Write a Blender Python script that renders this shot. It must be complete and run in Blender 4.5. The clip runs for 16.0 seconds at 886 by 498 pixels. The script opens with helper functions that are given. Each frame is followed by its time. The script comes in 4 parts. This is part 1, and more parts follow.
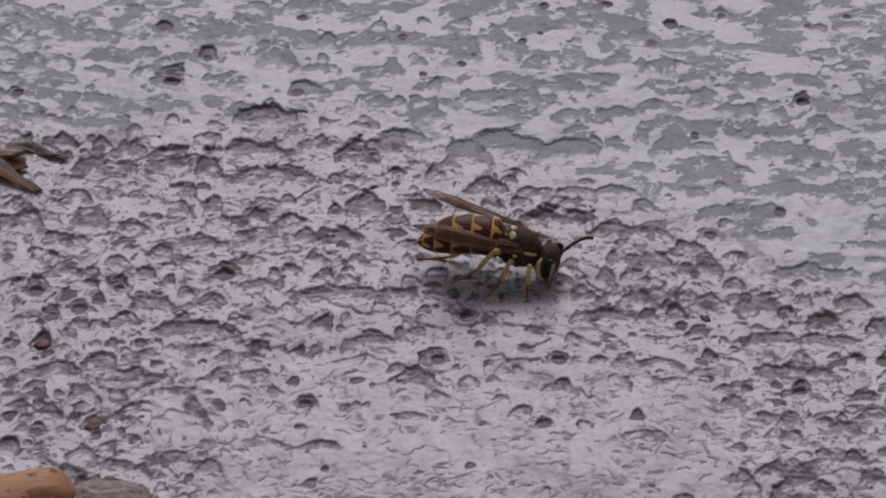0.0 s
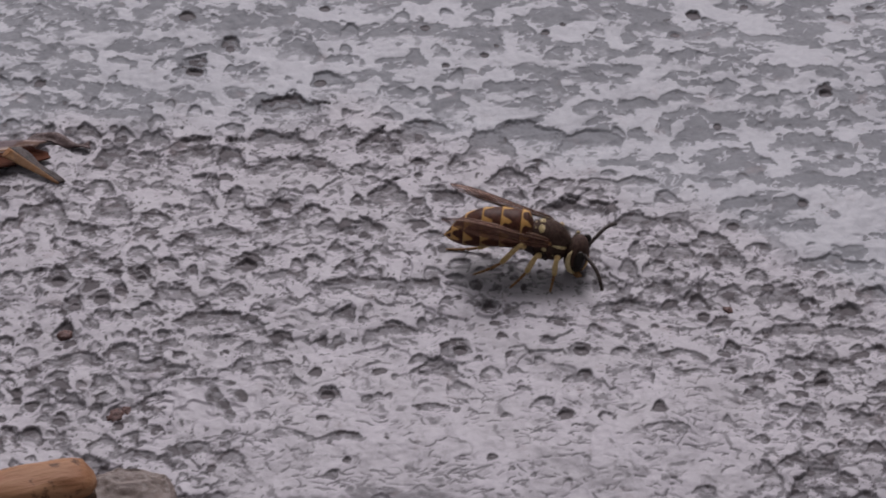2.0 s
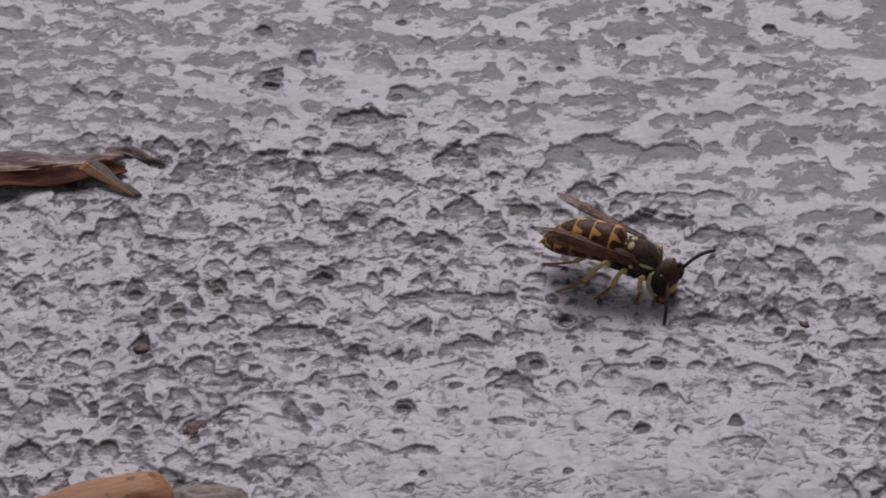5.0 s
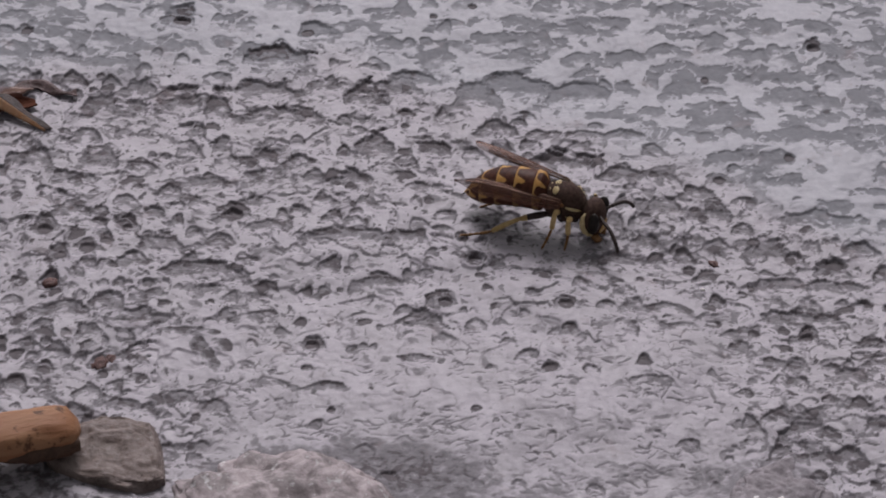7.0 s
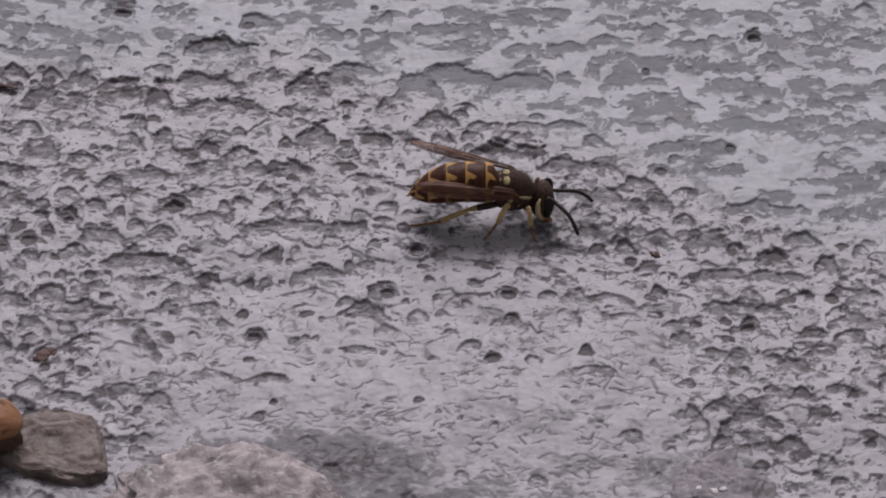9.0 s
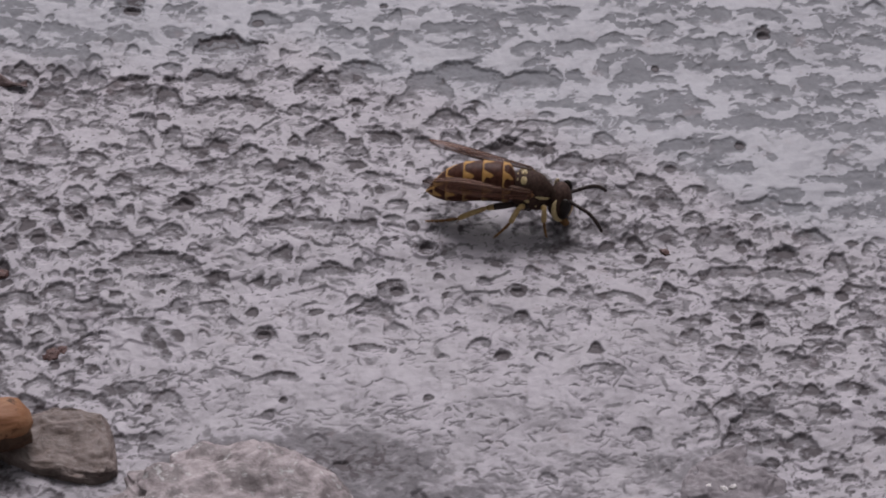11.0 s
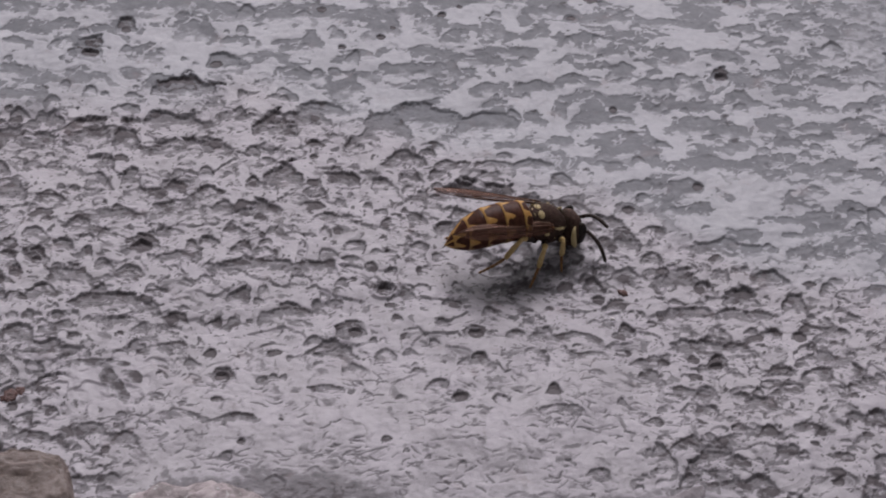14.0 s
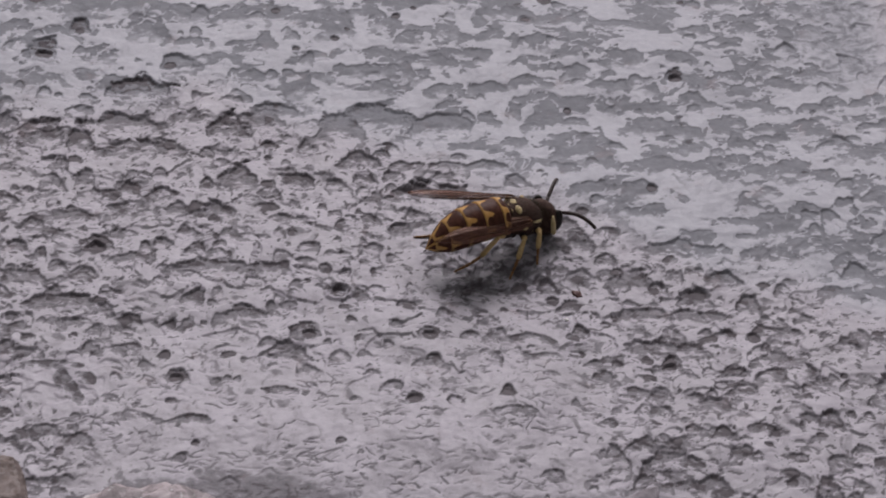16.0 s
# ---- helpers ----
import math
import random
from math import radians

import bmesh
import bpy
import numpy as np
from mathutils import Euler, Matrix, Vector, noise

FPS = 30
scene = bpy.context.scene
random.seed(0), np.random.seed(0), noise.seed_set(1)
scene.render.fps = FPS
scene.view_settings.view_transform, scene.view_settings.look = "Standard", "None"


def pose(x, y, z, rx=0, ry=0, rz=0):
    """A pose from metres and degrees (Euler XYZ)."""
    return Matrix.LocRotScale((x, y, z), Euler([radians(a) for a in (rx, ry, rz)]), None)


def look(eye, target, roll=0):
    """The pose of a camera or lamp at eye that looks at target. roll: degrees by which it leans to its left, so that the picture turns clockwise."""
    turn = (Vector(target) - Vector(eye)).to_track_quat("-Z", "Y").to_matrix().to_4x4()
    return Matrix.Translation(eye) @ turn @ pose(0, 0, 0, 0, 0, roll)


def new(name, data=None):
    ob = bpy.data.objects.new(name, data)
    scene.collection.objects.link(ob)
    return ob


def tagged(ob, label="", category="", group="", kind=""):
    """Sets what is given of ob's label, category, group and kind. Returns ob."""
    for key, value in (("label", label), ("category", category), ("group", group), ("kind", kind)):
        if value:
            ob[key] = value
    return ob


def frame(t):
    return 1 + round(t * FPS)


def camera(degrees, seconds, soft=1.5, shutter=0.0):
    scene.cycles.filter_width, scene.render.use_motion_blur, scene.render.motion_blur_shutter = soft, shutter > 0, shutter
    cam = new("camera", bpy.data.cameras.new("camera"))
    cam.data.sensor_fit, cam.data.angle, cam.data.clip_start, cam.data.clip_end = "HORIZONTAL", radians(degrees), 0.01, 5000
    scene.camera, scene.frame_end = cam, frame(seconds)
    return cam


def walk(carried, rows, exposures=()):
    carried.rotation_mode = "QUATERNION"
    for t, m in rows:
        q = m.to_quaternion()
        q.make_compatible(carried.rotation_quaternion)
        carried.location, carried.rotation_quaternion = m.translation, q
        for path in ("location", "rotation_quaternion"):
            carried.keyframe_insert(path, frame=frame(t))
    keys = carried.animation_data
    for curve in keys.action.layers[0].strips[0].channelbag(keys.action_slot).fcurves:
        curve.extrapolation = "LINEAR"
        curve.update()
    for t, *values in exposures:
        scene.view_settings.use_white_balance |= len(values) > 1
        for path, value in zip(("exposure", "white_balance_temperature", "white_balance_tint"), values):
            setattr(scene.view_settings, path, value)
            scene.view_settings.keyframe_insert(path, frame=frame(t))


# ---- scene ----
# A close view of a wasp on pitted grey concrete. Lengths in the tables below are in millimetres.
MM = 0.001
cam = camera(12.0, 16.0, soft=1.9)
EL, DIST = 40.0, 0.40
EYE = (0.0, -DIST * math.cos(radians(EL)), DIST * math.sin(radians(EL)))
# seconds, turn to the left, turn upwards, lean
PATH = [
    (0.0, -0.0001, -0.0001, 0.003),
    (0.5, -0.2265, 0.0097, 0.181),
    (1.0, -0.3391, -0.1659, 0.286),
    (1.5, -0.0694, -0.2821, 0.276),
    (2.0, 0.3037, -0.1191, 0.068),
    (2.5, 0.6003, 0.0547, 0.053),
    (3.0, 0.8737, 0.2208, 0.023),
    (3.2, 0.9530, 0.3922, 0.066),
    (5.3, 1.3635, 0.0470, 0.146),
    (5.5, 0.9249, 0.0367, 0.377),
    (6.0, -0.2659, -0.2311, 0.470),
    (6.5, -0.1142, -0.3002, 0.474),
    (7.0, 0.1163, -0.7811, 0.623),
    (7.5, -0.3883, -1.2562, 0.693),
    (8.0, -0.7260, -1.2084, 0.437),
    (8.5, -0.7045, -0.9511, 0.495),
    (9.0, -0.6771, -0.8955, 0.432),
    (9.2, -0.6836, -0.8064, 0.393),
    (11.3, -0.5422, -0.9287, 0.349),
    (11.5, -0.5635, -0.7439, 0.330),
    (12.0, -0.4453, -0.8733, 0.491),
    (12.5, -0.7854, -0.9252, 0.450),
    (13.0, -1.0372, -0.8994, 0.267),
    (13.5, -1.1315, -0.6844, 0.218),
    (14.0, -1.1173, -0.3666, 0.348),
    (14.5, -1.2710, -0.4788, 0.460),
    (15.0, -1.8000, -0.4910, 0.458),
    (15.5, -2.0213, -0.3534, 0.308),
    (16.0, -1.7406, -0.3502, 0.315),
]
walk(cam, [(t, pose(*EYE, 90 - EL) @ pose(0, 0, 0, up, left, lean)) for t, left, up, lean in PATH])

# ---- light: a bright overcast sky, brightest behind the wasp ----
SUN_EL = 44.0
world = bpy.data.worlds.new("sky")
scene.world = world
world.use_nodes = True
wn = world.node_tree
sky = wn.nodes.new("ShaderNodeTexSky")
sky.sky_type = "NISHITA"
sky.sun_disc = False
sky.sun_elevation = radians(SUN_EL)
sky.sun_rotation = 0.0
sky.dust_density = 4.0
sky.air_density = 0.6
sky.ozone_density = 0.6
grey = wn.nodes.new("ShaderNodeHueSaturation")
grey.inputs["Saturation"].default_value = 0.06
wn.links.new(sky.outputs[0], grey.inputs["Color"])
tint = wn.nodes.new("ShaderNodeMix")
tint.data_type, tint.blend_type = "RGBA", "MULTIPLY"
tint.inputs[0].default_value, tint.inputs[7].default_value = 1.0, (1.0, 0.975, 1.0, 1.0)
wn.links.new(grey.outputs[0], tint.inputs[6])
wn.links.new(tint.outputs[2], wn.nodes["Background"].inputs[0])
wn.nodes["Background"].inputs[1].default_value = 0.085
lamp = bpy.data.lights.new("sun", "SUN")
lamp.energy = 1.68
lamp.angle = radians(26)
lamp.color = (1.0, 0.93, 1.0)
sun = new("sun", lamp)
sun.matrix_world = look((0, math.cos(radians(SUN_EL)), math.sin(radians(SUN_EL))), (0, 0, 0))
scene.view_settings.exposure = 0.0


# ---- materials ----
class Nodes:
    """A small helper to write node materials in few lines."""

    def __init__(self, name):
        self.mat = bpy.data.materials.new(name)
        self.mat.use_nodes = True
        self.tree = self.mat.node_tree
        self.bsdf = self.tree.nodes["Principled BSDF"]
        self.out = self.tree.nodes["Material Output"]

    def add(self, kind, **values):
        n = self.tree.nodes.new("ShaderNode" + kind)
        for k, v in values.items():
            setattr(n, k, v)
        return n

    def link(self, a, b):
        if isinstance(a, bpy.types.NodeSocket):
            self.tree.links.new(a, b)
        else:
            b.default_value = a

    def coords(self, scale=(1000, 1000, 1000)):
        tc, mp = self.add("TexCoord"), self.add("Mapping")
        mp.inputs["Scale"].default_value = scale
        self.link(tc.outputs["Object"], mp.inputs["Vector"])
        return mp.outputs[0]

    def noise(self, vec, scale, detail=4, rough=0.55, distort=0.0):
        n = self.add("TexNoise")
        self.link(vec, n.inputs["Vector"])
        n.inputs["Scale"].default_value, n.inputs["Detail"].default_value = scale, detail
        n.inputs["Roughness"].default_value, n.inputs["Distortion"].default_value = rough, distort
        return n.outputs["Fac"]

    def ramp(self, fac, lo, hi, a=0.0, b=1.0, smooth=True):
        n = self.add("MapRange", interpolation_type="SMOOTHSTEP" if smooth else "LINEAR")
        self.link(fac, n.inputs["Value"])
        for k, v in zip(("From Min", "From Max", "To Min", "To Max"), (lo, hi, a, b)):
            n.inputs[k].default_value = v
        return n.outputs[0]

    def mix(self, fac, a, b, how="MIX"):
        n = self.add("Mix", data_type="RGBA", blend_type=how)
        for v, i in ((fac, 0), (a, 6), (b, 7)):
            if isinstance(v, tuple) and len(v) == 3:
                v = (*v, 1)
            self.link(v, n.inputs[i])
        return n.outputs[2]

    def math(self, op, a, b=0.0, c=0.0):
        n = self.add("Math", operation=op)
        for i, v in enumerate((a, b, c)):
            self.link(v, n.inputs[i])
        return n.outputs[0]

    def set(self, name, v):
        if isinstance(v, tuple) and len(v) == 3:
            v = (*v, 1)
        self.link(v, self.bsdf.inputs[name])

    def bump(self, height, dist, strength=1.0):
        n = self.add("Bump")
        n.inputs["Strength"].default_value, n.inputs["Distance"].default_value = strength, dist
        self.link(height, n.inputs["Height"])
        self.link(n.outputs[0], self.bsdf.inputs["Normal"])


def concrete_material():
    """Weathered concrete: a pale polished crust, with matt grey grime in the hollows and the shade of their walls
    painted in.
    """
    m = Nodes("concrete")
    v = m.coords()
    lying = m.add("Attribute", attribute_name="grime_shade").outputs["Fac"]
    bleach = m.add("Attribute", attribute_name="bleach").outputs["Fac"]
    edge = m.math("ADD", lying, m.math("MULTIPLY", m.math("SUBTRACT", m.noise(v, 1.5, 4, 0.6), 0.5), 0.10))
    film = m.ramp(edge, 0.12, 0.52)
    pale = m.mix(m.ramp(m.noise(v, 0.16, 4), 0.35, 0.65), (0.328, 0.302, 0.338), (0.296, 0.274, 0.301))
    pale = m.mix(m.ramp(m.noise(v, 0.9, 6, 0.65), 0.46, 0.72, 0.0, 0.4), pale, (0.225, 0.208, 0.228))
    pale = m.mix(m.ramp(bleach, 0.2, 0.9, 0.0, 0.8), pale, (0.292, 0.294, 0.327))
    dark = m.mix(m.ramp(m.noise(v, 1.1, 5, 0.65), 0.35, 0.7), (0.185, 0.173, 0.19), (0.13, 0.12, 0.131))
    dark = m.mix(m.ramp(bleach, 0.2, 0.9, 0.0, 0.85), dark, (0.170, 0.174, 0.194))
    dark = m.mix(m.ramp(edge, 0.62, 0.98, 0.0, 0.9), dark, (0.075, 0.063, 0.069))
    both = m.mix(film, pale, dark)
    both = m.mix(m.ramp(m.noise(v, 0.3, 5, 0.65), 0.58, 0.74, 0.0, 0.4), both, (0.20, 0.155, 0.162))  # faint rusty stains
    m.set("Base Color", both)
    m.set("Roughness", m.math("ADD", m.math("MULTIPLY", film, 0.22), m.ramp(m.noise(v, 2.0, 4), 0.3, 0.7, 0.42, 0.6)))
    m.set("Specular IOR Level", m.ramp(edge, 0.5, 0.9, 0.5, 0.33))
    grain = m.math("ADD", m.noise(v, 3.2, 6, 0.7), m.math("MULTIPLY", m.noise(v, 0.9, 3), 0.8))
    m.bump(grain, 0.05 * MM, 0.55)
    return m.mat


def stone_material(name, a, b, scale, rough=0.6):
    m = Nodes(name)
    v = m.coords()
    c = m.mix(m.ramp(m.noise(v, scale, 6, 0.65, 0.6), 0.35, 0.65), a, b)
    c = m.mix(m.ramp(m.noise(v, scale * 5, 5, 0.7), 0.55, 0.72, 0.0, 0.4), c, tuple(0.45 * q for q in a))
    c = m.mix(m.ramp(m.noise(v, scale * 2.3, 5, 0.6), 0.58, 0.68, 0.0, 0.55), c, tuple(min(1.7 * q, 0.6) for q in a))
    m.set("Base Color", c)
    m.set("Roughness", m.ramp(m.noise(v, scale * 3, 4), 0.3, 0.7, rough - 0.2, rough + 0.15))
    m.set("Specular IOR Level", 0.25)
    m.bump(m.noise(v, scale * 4, 5, 0.55), 0.2 * MM, 0.6)
    return m.mat


def wood_material(name, a, b, dark, rough=0.55):
    m = Nodes(name)
    v = m.coords((150, 1000, 1000))
    c = m.mix(m.ramp(m.noise(v, 1.2, 5, 0.6, 0.5), 0.35, 0.65), a, b)
    c = m.mix(m.ramp(m.noise(m.coords(), 0.55, 4, 0.6), 0.58, 0.66, 0.0, 0.85), c, dark)
    m.set("Base Color", c)
    m.set("Roughness", rough)
    m.set("Specular IOR Level", 0.2)
    m.bump(m.noise(v, 2.5, 5, 0.6), 0.15 * MM, 0.7)
    return m.mat


def plain_material(name, a, b, rough=0.4, scale=2.5, bump=0.03, coat=0.0):
    """Horny body shell and the like: two tones of one colour, finely pitted."""
    m = Nodes(name)
    v = m.coords()
    m.set("Base Color", m.mix(m.ramp(m.noise(v, scale, 5, 0.6), 0.35, 0.65), a, b))
    m.set("Roughness", m.ramp(m.noise(v, scale * 2, 3), 0.3, 0.7, rough - 0.06, rough + 0.1))
    m.set("Coat Weight", coat)
    m.set("Specular IOR Level", 0.18)
    m.bump(m.noise(v, scale * 5, 4, 0.6), bump * MM, 0.6)
    return m.mat


def band_material():
    """Black and yellow plates of the abdomen: a yellow rear edge that black points cut into."""
    m = Nodes("banded_shell")
    tc = m.add("TexCoord")
    sep = m.add("SeparateXYZ")
    m.link(tc.outputs["Object"], sep.inputs[0])
    v = m.coords()
    wob = m.math("MULTIPLY", m.math("SUBTRACT", m.noise(v, 1.6, 3), 0.5), 0.16)
    along = m.math("ADD", m.math("MULTIPLY", sep.outputs["X"], 1000 / 1.75), wob)  # 0 at the rear edge, 1 at the front
    around = m.math("ABSOLUTE", m.math("ARCTAN2", sep.outputs["Y"], sep.outputs["Z"]))  # 0 on the back
    def lobe(centre, width, reach):  # the yellow edge widens forwards here
        return m.ramp(m.math("ABSOLUTE", m.math("SUBTRACT", around, centre)), 0.0, width, reach, 0.0)

    limit = m.math("ADD", m.math("ADD", lobe(0.48, 0.32, 0.5), lobe(1.22, 0.32, 0.42)), m.math("ADD", lobe(1.75, 0.2, 0.25), 0.08))
    yellow = m.ramp(m.math("SUBTRACT", limit, along), -0.06, 0.05)
    du = m.math("MULTIPLY", m.math("SUBTRACT", around, 0.74), 1 / 0.17)  # a black spot that cuts into the yellow on each side
    dv = m.math("MULTIPLY", m.math("SUBTRACT", along, 0.30), 1 / 0.19)
    off = m.math("ADD", m.math("MULTIPLY", du, du), m.math("MULTIPLY", dv, dv))
    yellow = m.math("MULTIPLY", yellow, m.ramp(off, 0.8, 1.2))
    c1 = m.mix(m.ramp(m.noise(v, 2.0, 4), 0.35, 0.65), (0.40, 0.215, 0.065), (0.48, 0.29, 0.11))
    c1 = m.mix(m.ramp(around, 1.2, 1.65, 0.0, 0.85), c1, (0.17, 0.11, 0.055))  # duller below
    c0 = m.mix(m.ramp(m.noise(v, 2.0, 4), 0.35, 0.65), (0.046, 0.016, 0.010), (0.078, 0.030, 0.019))
    m.set("Base Color", m.mix(yellow, c0, c1))
    m.set("Roughness", 0.45)
    m.set("Specular IOR Level", 0.10)
    m.bump(m.noise(v, 9, 3), 0.02 * MM, 0.5)
    return m.mat


def wing_material():
    """Smoky brown membrane, partly see-through."""
    m = Nodes("wing_membrane")
    v = m.coords((300, 1000, 1000))
    m.set("Base Color", m.mix(m.ramp(m.noise(v, 1.2, 4), 0.35, 0.65), (0.155, 0.062, 0.042), (0.25, 0.13, 0.095)))
    m.set("Roughness", 0.45)
    m.set("Specular IOR Level", 0.18)
    m.set("Alpha", m.ramp(m.noise(v, 0.8, 3), 0.35, 0.65, 0.34, 0.66))
    m.bump(m.noise(v, 2.5, 3), 0.05 * MM, 0.6)
    return m.mat


def leaf_material():
    """Dry leaf: dark red-brown on one half of the blade, greyish pink on the other, both with painted-in shade."""
    m = Nodes("dry_leaf")
    v = m.coords((300, 1000, 1000))
    tc, sep = m.add("TexCoord"), m.add("SeparateXYZ")
    m.link(tc.outputs["Object"], sep.inputs[0])
    across = m.math("ADD", m.math("MULTIPLY", sep.outputs["Y"], 1000), m.math("MULTIPLY", m.math("SUBTRACT", m.noise(v, 1.3, 4), 0.5), 1.4))
    brown = m.mix(m.ramp(m.noise(v, 0.9, 5, 0.6), 0.4, 0.62), (0.035, 0.012, 0.008), (0.085, 0.031, 0.018))
    pale = m.mix(m.ramp(m.noise(v, 1.6, 5, 0.65), 0.4, 0.62), (0.18, 0.115, 0.095), (0.46, 0.37, 0.335))
    shaded_strip = m.mix(m.ramp(m.noise(v, 1.2, 5, 0.65), 0.4, 0.62), (0.12, 0.09, 0.095), (0.22, 0.175, 0.185))
    c = m.mix(m.ramp(across, 0.3, 0.55), brown, pale)
    c = m.mix(m.ramp(across, 1.0, 1.3), c, shaded_strip)
    m.set("Base Color", c)
    m.set("Roughness", 0.7)
    m.set("Specular IOR Level", 0.05)
    m.bump(m.noise(v, 2.0, 5), 0.2 * MM, 0.8)
    return m.mat


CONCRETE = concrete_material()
BANDED = band_material()
BLACK = plain_material("black_shell", (0.030, 0.021, 0.019), (0.058, 0.043, 0.039), 0.5)
DOWNY = plain_material("downy_black_shell", (0.042, 0.022, 0.017), (0.078, 0.046, 0.036), 0.75, 3.0, 0.06)
YELLOW = plain_material("yellow_shell", (0.42, 0.25, 0.08), (0.52, 0.35, 0.14), 0.4)
CREAM = plain_material("cream_shell", (0.50, 0.395, 0.20), (0.60, 0.49, 0.28), 0.45)
TAN = plain_material("tan_shell", (0.44, 0.30, 0.12), (0.54, 0.40, 0.20), 0.45)
AMBER = plain_material("amber_shell", (0.17, 0.085, 0.035), (0.27, 0.15, 0.065), 0.42)
EYE_SHELL = plain_material("eye_shell", (0.010, 0.008, 0.007), (0.022, 0.016, 0.012), 0.32, 6.0, 0.015, 0.1)
MEMBRANE = wing_material()
VEIN = plain_material("vein", (0.08, 0.042, 0.028), (0.13, 0.075, 0.05), 0.4)
HAIR = plain_material("hair", (0.06, 0.05, 0.035), (0.10, 0.08, 0.055), 0.6)
LEAF = leaf_material()
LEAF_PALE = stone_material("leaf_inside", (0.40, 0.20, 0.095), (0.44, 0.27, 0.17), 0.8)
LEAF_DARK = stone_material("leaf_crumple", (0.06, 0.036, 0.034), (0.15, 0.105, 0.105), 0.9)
# for the back of the fold, with its shade in the colour
LEAF_SHADED = stone_material("leaf_back_shaded", (0.03, 0.022, 0.021), (0.07, 0.05, 0.048), 0.6)
WOOD = wood_material("raw_wood", (0.25, 0.112, 0.055), (0.31, 0.16, 0.085), (0.07, 0.03, 0.016))
BROWN_STONE = stone_material("brown_stone", (0.125, 0.095, 0.083), (0.20, 0.16, 0.148), 0.55)
PALE_STONE = stone_material("pale_stone", (0.43, 0.37, 0.38), (0.17, 0.145, 0.147), 0.45, 0.6)
QUARTZ = stone_material("quartz", (0.62, 0.58, 0.58), (0.74, 0.71, 0.70), 1.5, 0.3)
GREY_STONE = stone_material("grey_stone", (0.19, 0.17, 0.185), (0.25, 0.225, 0.24), 0.4, 0.6)
RUST = stone_material("rust_crumb", (0.12, 0.062, 0.055), (0.085, 0.052, 0.05), 1.2)


# ---- helpers for meshes ----
def part(name, bm, material, parent=None, label=""):
    """Links a bmesh as one mesh object, under a thing or a part."""
    me = bpy.data.meshes.new(name)
    bm.normal_update()
    bm.to_mesh(me)
    bm.free()
    for mat in material if isinstance(material, (list, tuple)) else [material]:
        me.materials.append(mat)
    for p in me.polygons:
        p.use_smooth = True
    ob = new(name, me)
    ob.parent = parent
    return tagged(ob, label)


def thing(name, label, category, m=None, group=""):
    ob = tagged(new(name), label, category, group)
    ob.empty_display_size = 0.005
    if m is not None:
        ob.matrix_basis = m
    return ob


def loft(rings, sides=24, bm=None, power=1.0, belly=1.0):
    """A closed skin over rings of (x, y, z, half width, half height); the rings stand across x. In millimetres."""
    bm = bm or bmesh.new()
    rows = []
    for x, y, z, w, h in rings:
        row = []
        for i in range(sides):
            a = 2 * math.pi * i / sides
            c, s = math.cos(a), math.sin(a)
            c, s = math.copysign(abs(c) ** power, c), math.copysign(abs(s) ** power, s)
            row.append(bm.verts.new((x * MM, (y + w * c) * MM, (z + h * (s if s > 0 else belly * s)) * MM)))
        rows.append(row)
    for a, b in zip(rows, rows[1:]):
        for i in range(sides):
            bm.faces.new((a[i], a[(i + 1) % sides], b[(i + 1) % sides], b[i]))
    bm.faces.new(rows[0][::-1])
    bm.faces.new(rows[-1])
    bmesh.ops.recalc_face_normals(bm, faces=bm.faces)
    return bm


def tube(points, radii, sides=10, bm=None):
    """A round rod along points (millimetres), with a radius at each."""
    bm = bm or bmesh.new()
    pts = [Vector(p) for p in points]
    rows = []
    for i, p in enumerate(pts):
        d = (pts[min(i + 1, len(pts) - 1)] - pts[max(i - 1, 0)]).normalized()
        u = d.cross(Vector((0.13, 0.21, 0.97))).normalized() if i == 0 else (u - d * u.dot(d)).normalized()
        w = d.cross(u)
        rows.append([bm.verts.new((p + radii[i] * (math.cos(2 * math.pi * k / sides) * u + math.sin(2 * math.pi * k / sides) * w)) * MM) for k in range(sides)])
    for a, b in zip(rows, rows[1:]):
        for i in range(sides):
            bm.faces.new((a[i], a[(i + 1) % sides], b[(i + 1) % sides], b[i]))
    bm.faces.new(rows[0][::-1])
    bm.faces.new(rows[-1])
    bmesh.ops.recalc_face_normals(bm, faces=bm.faces)
    return bm


def egg(centre, radii, turn=(0, 0, 0), seg=20, rough=0.0, freq=1.0, seed=0.0, boxy=1.0):
    """An ellipsoid, turned by degrees, uneven by rough. In millimetres."""
    bm = bmesh.new()
    bmesh.ops.create_uvsphere(bm, u_segments=seg, v_segments=max(8, seg * 2 // 3), radius=1.0)
    m = pose(0, 0, 0, *turn)
    for v in bm.verts:
        k = 1.0
        if rough:
            k += rough * noise.fractal(v.co * freq + Vector((seed, seed * 0.7, 3.1)), 1.0, 2.0, 4)
        v.co = (m @ Vector([math.copysign(abs(a) ** boxy, a) * b * k for a, b in zip(v.co, radii)]) + Vector(centre)) * MM
    return bm


# ---- the ground: one sheet, finely modelled where it is seen ----
def lattice(ix, iy, seed):
    h = (ix.astype(np.int64) * 374761393 + iy.astype(np.int64) * 668265263 + seed * 1442695041) & 0x7FFFFFFF
    h = ((h ^ (h >> 13)) * 1274126177) & 0x7FFFFFFF
    return ((h ^ (h >> 16)) & 0xFFFF) / 65535.0 * 2 * np.pi


